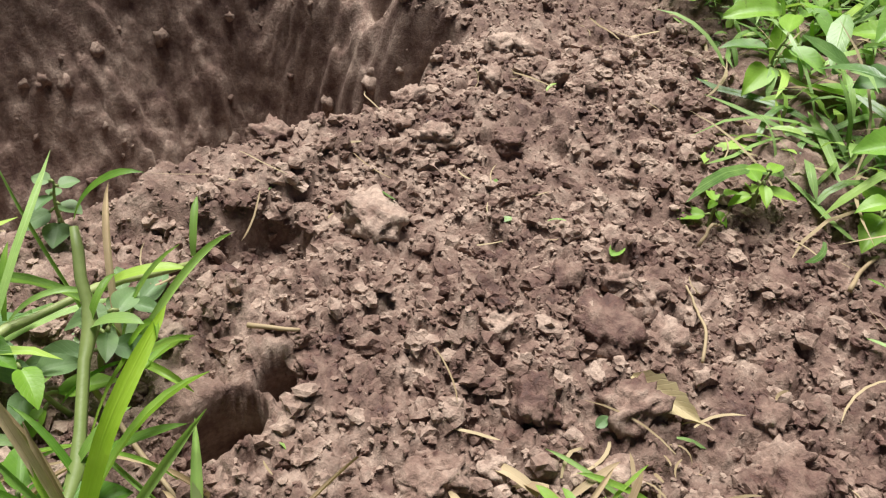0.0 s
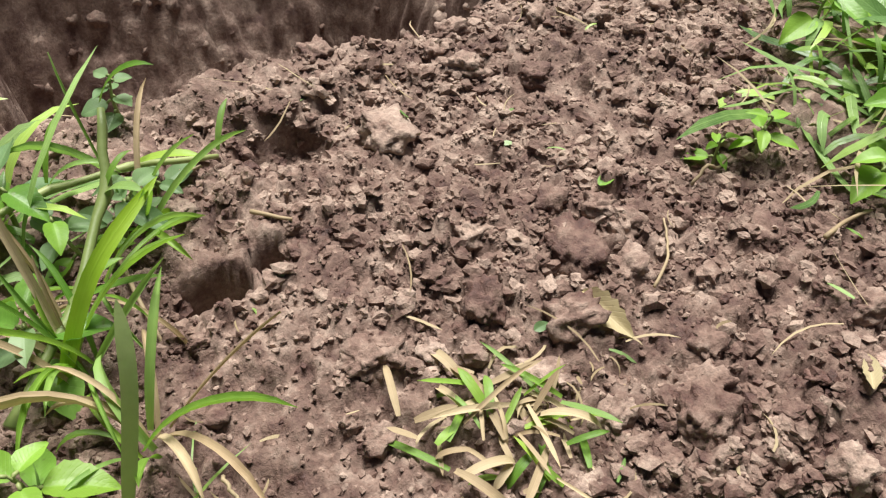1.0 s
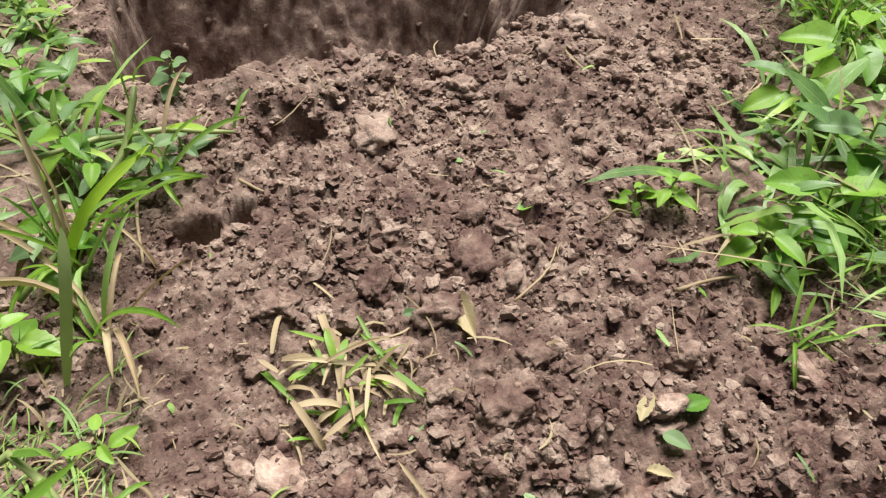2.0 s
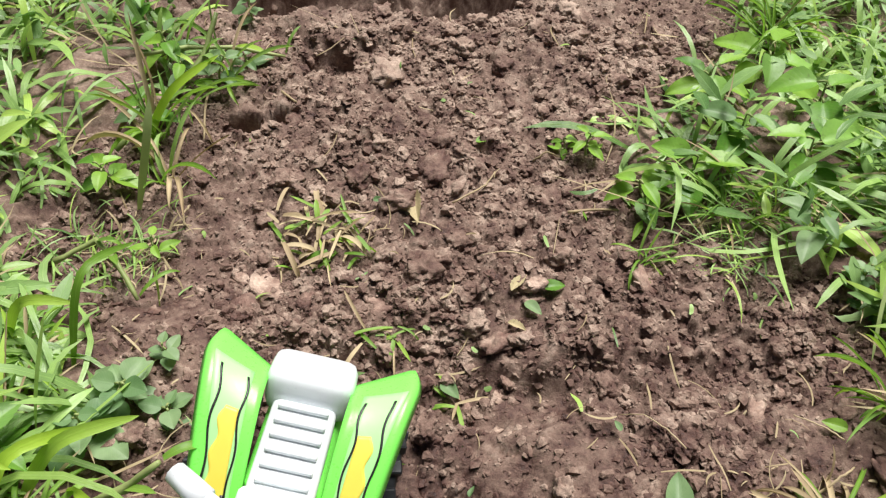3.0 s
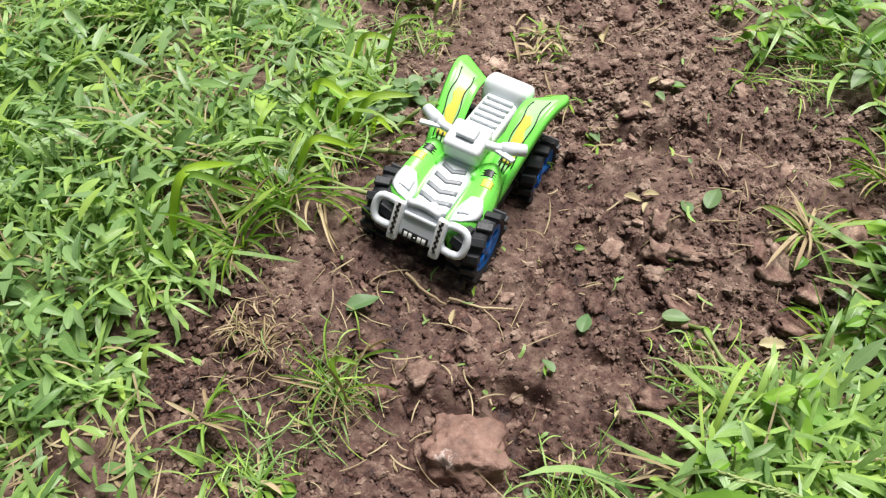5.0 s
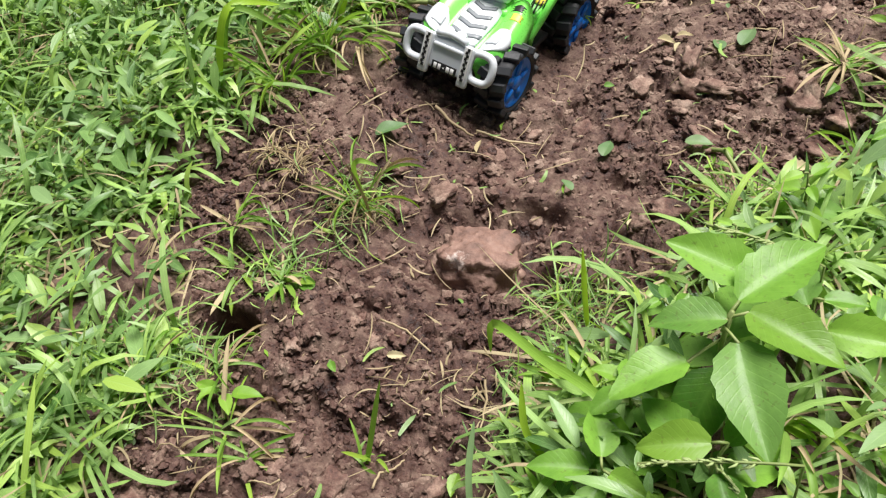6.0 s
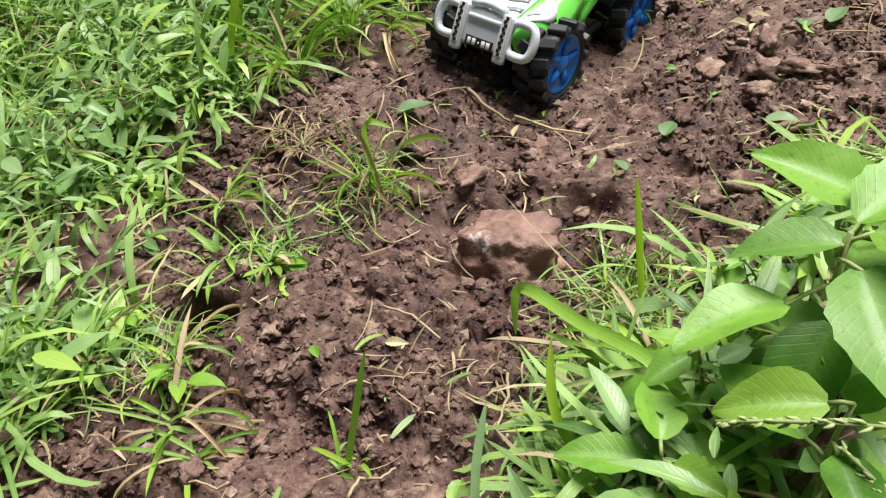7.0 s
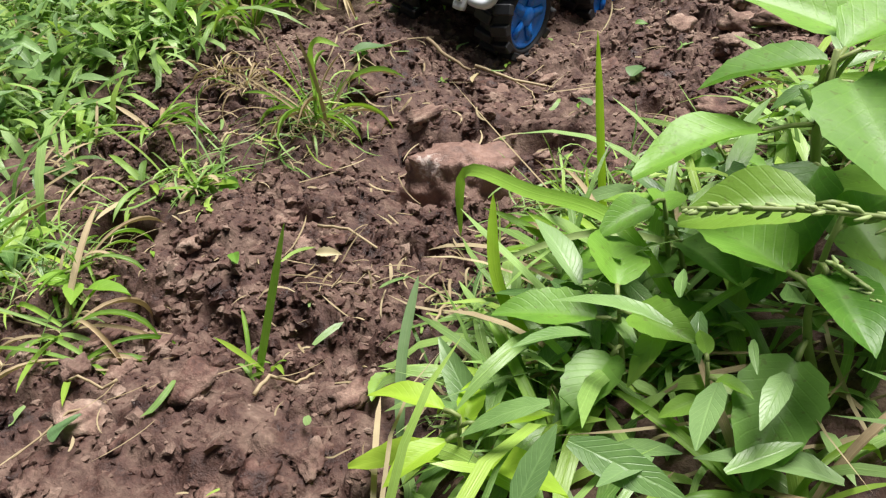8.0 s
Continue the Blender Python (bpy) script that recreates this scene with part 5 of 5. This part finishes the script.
# clipped grass and litter lying on the soil
tuft(-0.182, 0.384, 14, 0.042, 0.0062, "heap of clipped grass stalks lying on soil", 31, 1.0, 0.7, "clipped_grass", 0.022)
tuft(-0.150, 0.378, 14, 0.040, 0.0062, "heap of clipped grass stalks lying on soil", 32, 1.0, 0.6, "clipped_grass", 0.018)
tuft(-0.165, 0.362, 10, 0.036, 0.0045, "heap of clipped grass stalks lying on soil", 36, 1.0, 0.8, "clipped_grass", 0.025)
tuft(-0.110, 0.290, 7, 0.050, 0.0045, "wilted uprooted grass lying on soil", 33, 1.0, 0.2, "clipped_grass", 0.012)
tuft(-0.058, 0.250, 6, 0.042, 0.0050, "wilted uprooted grass lying on soil", 34, 1.0, 0.3, "clipped_grass", 0.008)
tuft(-0.118, 0.185, 6, 0.036, 0.0055, "wilted uprooted grass lying on soil", 35, 1.0, 0.3, "clipped_grass", 0.008)


def fallen(x, y, size, az, kinds, label, k=0, roll=0.0):
    me = kinds[k % len(kinds)]
    ob = put("fallen_leaf", me, None)
    ob.matrix_world = pose(x, y, z_at(x, y) + 0.007, roll, -6, az) @ Matrix.Diagonal((size, size, size, 1))
    tagged(ob, label, "leaf", "fallen leaves")


fallen(-0.094, 0.427, 0.036, -85, DRY, "crumpled pale dry leaf on soil", 0, 25)
fallen(-0.044, 0.489, 0.013, 10, G, "small green leaf lying on soil", 1)
fallen(0.018, 0.157, 0.016, 20, DRY, "small cream petal-like leaf on soil", 2)
fallen(0.008, 0.325, 0.016, 15, G, "small green leaf lying on soil", 3)
fallen(-0.006, 0.315, 0.015, -40, B_, "pale grey-green leaf lying on soil", 2)
fallen(0.082, 0.155, 0.030, 80, B_, "broad grey-green leaf lying on soil", 1)
fallen(-0.207, -0.069, 0.034, 40, B_, "narrow grey-green leaf lying on soil", 0)
fallen(0.004, -0.012, 0.022, 95, B_, "grey-green leaf lying on soil", 3)
fallen(0.068, 0.028, 0.026, 5, B_, "narrow grey-green leaf lying on soil", 1)
fallen(-0.078, -0.277, 0.016, 20, DRY, "crumpled cream dry leaf on soil", 1, 20)
fallen(0.155, 0.030, 0.026, 15, DRY, "yellowed dry leaf on soil", 3)


def twig(points, r, label, mat=None, name="twig"):
    pts = [Vector((x, y, z_at(x, y) + r + 0.003 + dz)) for x, y, dz in points]
    fine = []
    for a, b in zip(pts, pts[1:]):
        fine += [a.lerp(b, k / 4) + Vector((random.uniform(-1, 1), random.uniform(-1, 1), random.uniform(-0.5, 0.5))) * r * 0.5 for k in range(4)]
    fine.append(pts[-1])
    n = len(fine)
    bm = tube(fine, [r * (1.0 - 0.4 * k / n) for k in range(n)], 6)
    me = bpy.data.meshes.new(name)
    bmesh.ops.recalc_face_normals(bm, faces=bm.faces)
    bm.to_mesh(me)
    bm.free()
    me.polygons.foreach_set("use_smooth", [True] * len(me.polygons))
    tagged(put(name, me, mat or M_STRAW_OB), label, "twig", "twigs and straws")


S_ = "pale dry straw lying on soil"
twig([(-0.175, -0.008, 0.004), (-0.152, -0.016, 0.002), (-0.129, -0.019, 0)], 0.0019, "pale broken twig on soil")
twig([(-0.129, -0.012, 0.002), (-0.098, -0.004, 0.002), (-0.072, 0.010, 0.0)], 0.0015, "pale broken twig on soil")
twig([(-0.098, -0.004, 0.001), (-0.078, -0.014, 0), (-0.066, -0.032, 0)], 0.0008, S_)
twig([(0.029, 0.400, 0), (0.050, 0.405, 0.001), (0.070, 0.407, 0)], 0.0014, S_)
twig([(-0.222, 0.545, 0.001), (-0.205, 0.527, 0)], 0.0014, S_)
twig([(-0.292, 0.575, 0.004), (-0.288, 0.53, 0.002), (-0.282, 0.485, 0)], 0.0015, "pale broken twig on soil")
twig([(-0.060, -0.090, 0.0), (-0.056, -0.094, 0.012)], 0.0013, "white broken twig standing by the stone")
twig([(-0.29, 0.598, 0.004), (-0.252, 0.592, 0.002), (-0.235, 0.59, 0)], 0.0014, "pale broken twig on soil")
twig([(-0.105, -0.245, 0.004), (-0.075, -0.250, 0.010), (-0.045, -0.262, 0.006)], 0.0011, S_)
twig([(0.03, 0.10, 0), (0.05, 0.13, 0.002), (0.075, 0.16, 0)], 0.0008, S_)


def straws(count, seed):
    """Short bits of straw and root strewn over the trail, as one mesh."""
    rng = np.random.default_rng(seed)
    x, y = rng.uniform(-0.36, 0.25, count * 3), rng.uniform(-0.5, 0.68, count * 3)
    s = np.nonzero((outside(x, y) < 0.01) & (pit_mask(x, y) < 0.02) & (rng.random(count * 3) < 0.35 + 0.65 * (1 - smooth(0.1, 0.45, y))))[0][:count]
    b = np.column_stack([x[s], y[s], height(x[s], y[s]) + 0.0045])
    n = len(b)
    blades("straw_bits", "short pale straws and rootlets strewn on soil", b, 0.006 + 0.040 * rng.random(n) ** 2.2, rng.uniform(0.0006, 0.0017, n), rng.uniform(0, 6.28, n), rng.uniform(-0.05, 0.35, n), rng.uniform(-0.2, 1.2, n), M_STRAW)
    b2 = b[::4] + np.array([0.011, 0.007, 0])
    b2[:, 2] = height(b2[:, 0], b2[:, 1]) + 0.004
    m = len(b2)
    blades("leaf_bits", "torn green grass bits strewn on soil", b2, 0.006 + 0.02 * rng.random(m) ** 2, rng.uniform(0.0015, 0.004, m), rng.uniform(0, 6.28, m), rng.uniform(-0.05, 0.4, m), rng.uniform(0.0, 1.0, m), M_GRASS)


straws(480, 9)
rng_l = random.Random(44)
made = 0
while made < 20:
    x, y = rng_l.uniform(-0.32, 0.2), rng_l.uniform(-0.45, 0.5)
    if float(outside(x, y)) > -0.015 or math.hypot(x - TOY_X, y - TOY_Y) < 0.12 or math.hypot(x + 0.06, y + 0.15) < 0.06:
        continue
    az, ln, bow = rng_l.uniform(0, 6.28), rng_l.uniform(0.018, 0.055), rng_l.uniform(-0.4, 0.4)
    pts = [(x + ln * t * math.cos(az + bow * t), y + ln * t * math.sin(az + bow * t), 0.001 + 0.004 * math.sin(3.1 * t)) for t in (0, 0.35, 0.7, 1.0)]
    twig(pts, rng_l.uniform(0.0005, 0.0011), S_)
    made += 1
made = 0
while made < 30:
    x, y = rng_l.uniform(-0.32, 0.22), rng_l.uniform(-0.45, 0.45)
    if float(outside(x, y)) > -0.01 or math.hypot(x - TOY_X, y - TOY_Y) < 0.12 or math.hypot(x + 0.06, y + 0.15) < 0.06:
        continue
    kinds, lab = ((G, "small green leaf lying on soil"), (B_, "pale grey-green leaf lying on soil"), (DRY, "curled dry leaf lying on soil"), (L_, "torn green blade lying on soil"))[made % 4]
    fallen(x, y, rng_l.uniform(0.008, 0.020), rng_l.uniform(0, 360), kinds, lab, made, rng_l.uniform(-30, 30))
    made += 1
# fine pale grass tangled on the soil
def fine_grass(name, label, spots, mat, seed, l0, l1):
    rng = np.random.default_rng(seed)
    pts = np.concatenate([np.column_stack([cx + r * rng.normal(0, 0.5, n), cy + r * rng.normal(0, 0.5, n)]) for cx, cy, r, n in spots])
    base = np.column_stack([pts, height(pts[:, 0], pts[:, 1]) + 0.001])
    n = len(base)
    blades(name, label, base, l0 + (l1 - l0) * rng.random(n) ** 1.5, rng.uniform(0.0007, 0.0020, n), rng.uniform(0, 6.28, n), rng.uniform(0.1, 1.25, n), rng.uniform(0.2, 2.2, n), mat, seg=6)


fine_grass("fine_dry_grass", "tangle of fine straw-coloured grass on soil", ((-0.190, -0.140, 0.055, 102), (-0.285, -0.120, 0.050, 102), (0.045, -0.175, 0.045, 90), (0.035, -0.270, 0.04, 78), (-0.03, -0.285, 0.05, 36), (-0.22, -0.36, 0.06, 78), (-0.14, 0.385, 0.045, 27), (-0.31, 0.36, 0.05, 72), (0.16, 0.15, 0.04, 36), (0.11, 0.0, 0.05, 48)), M_STRAW, 12, 0.008, 0.032)
fine_grass("fine_green_grass", "tangle of fine green grass on soil", ((-0.195, -0.140, 0.04, 110), (0.050, -0.180, 0.045, 200), (0.065, -0.270, 0.045, 220), (0.085, -0.34, 0.04, 130), (-0.220, -0.235, 0.035, 110), (-0.24, -0.35, 0.05, 150), (-0.33, 0.35, 0.05, 110), (0.13, -0.03, 0.05, 120), (0.16, 0.38, 0.05, 120)), M_GRASS, 13, 0.015, 0.06)
# sparse growth on the bare soil at the foot of the trail
tuft(-0.130, -0.400, 8, 0.06, 0.0050, "low sprawling grass on bare soil", 41, 0.95, 0.2)
tuft(-0.200, -0.345, 10, 0.055, 0.0050, "low sprawling grass on bare soil", 42, 0.85, 0.3)
tuft(-0.205, -0.245, 12, 0.05, 0.0080, "low drooping grass tuft over a soil hollow", 43, 0.85, 0.2)
tuft(-0.275, -0.215, 14, 0.05, 0.0050, "low drooping grass tuft over a soil hollow", 44, 0.8, 0.2)
tuft(-0.265, -0.130, 18, 0.035, 0.0024, "stubble of straw-coloured cut grass", 45, 0.7, 0.95)
tuft(-0.300, -0.120, 18, 0.035, 0.0024, "stubble of straw-coloured cut grass", 46, 0.7, 0.95)
weed(-0.215, -0.300, 0.02, 5, 0.026, B_, "small grey-green weed on bare soil", 47, spread=1.0)
weed(-0.180, -0.360, 0.02, 5, 0.026, P_, "small pale weed on bare soil", 48, spread=1.0)
weed(-0.245, -0.340, 0.03, 6, 0.028, P_ + B_, "small pale weed on bare soil", 49)
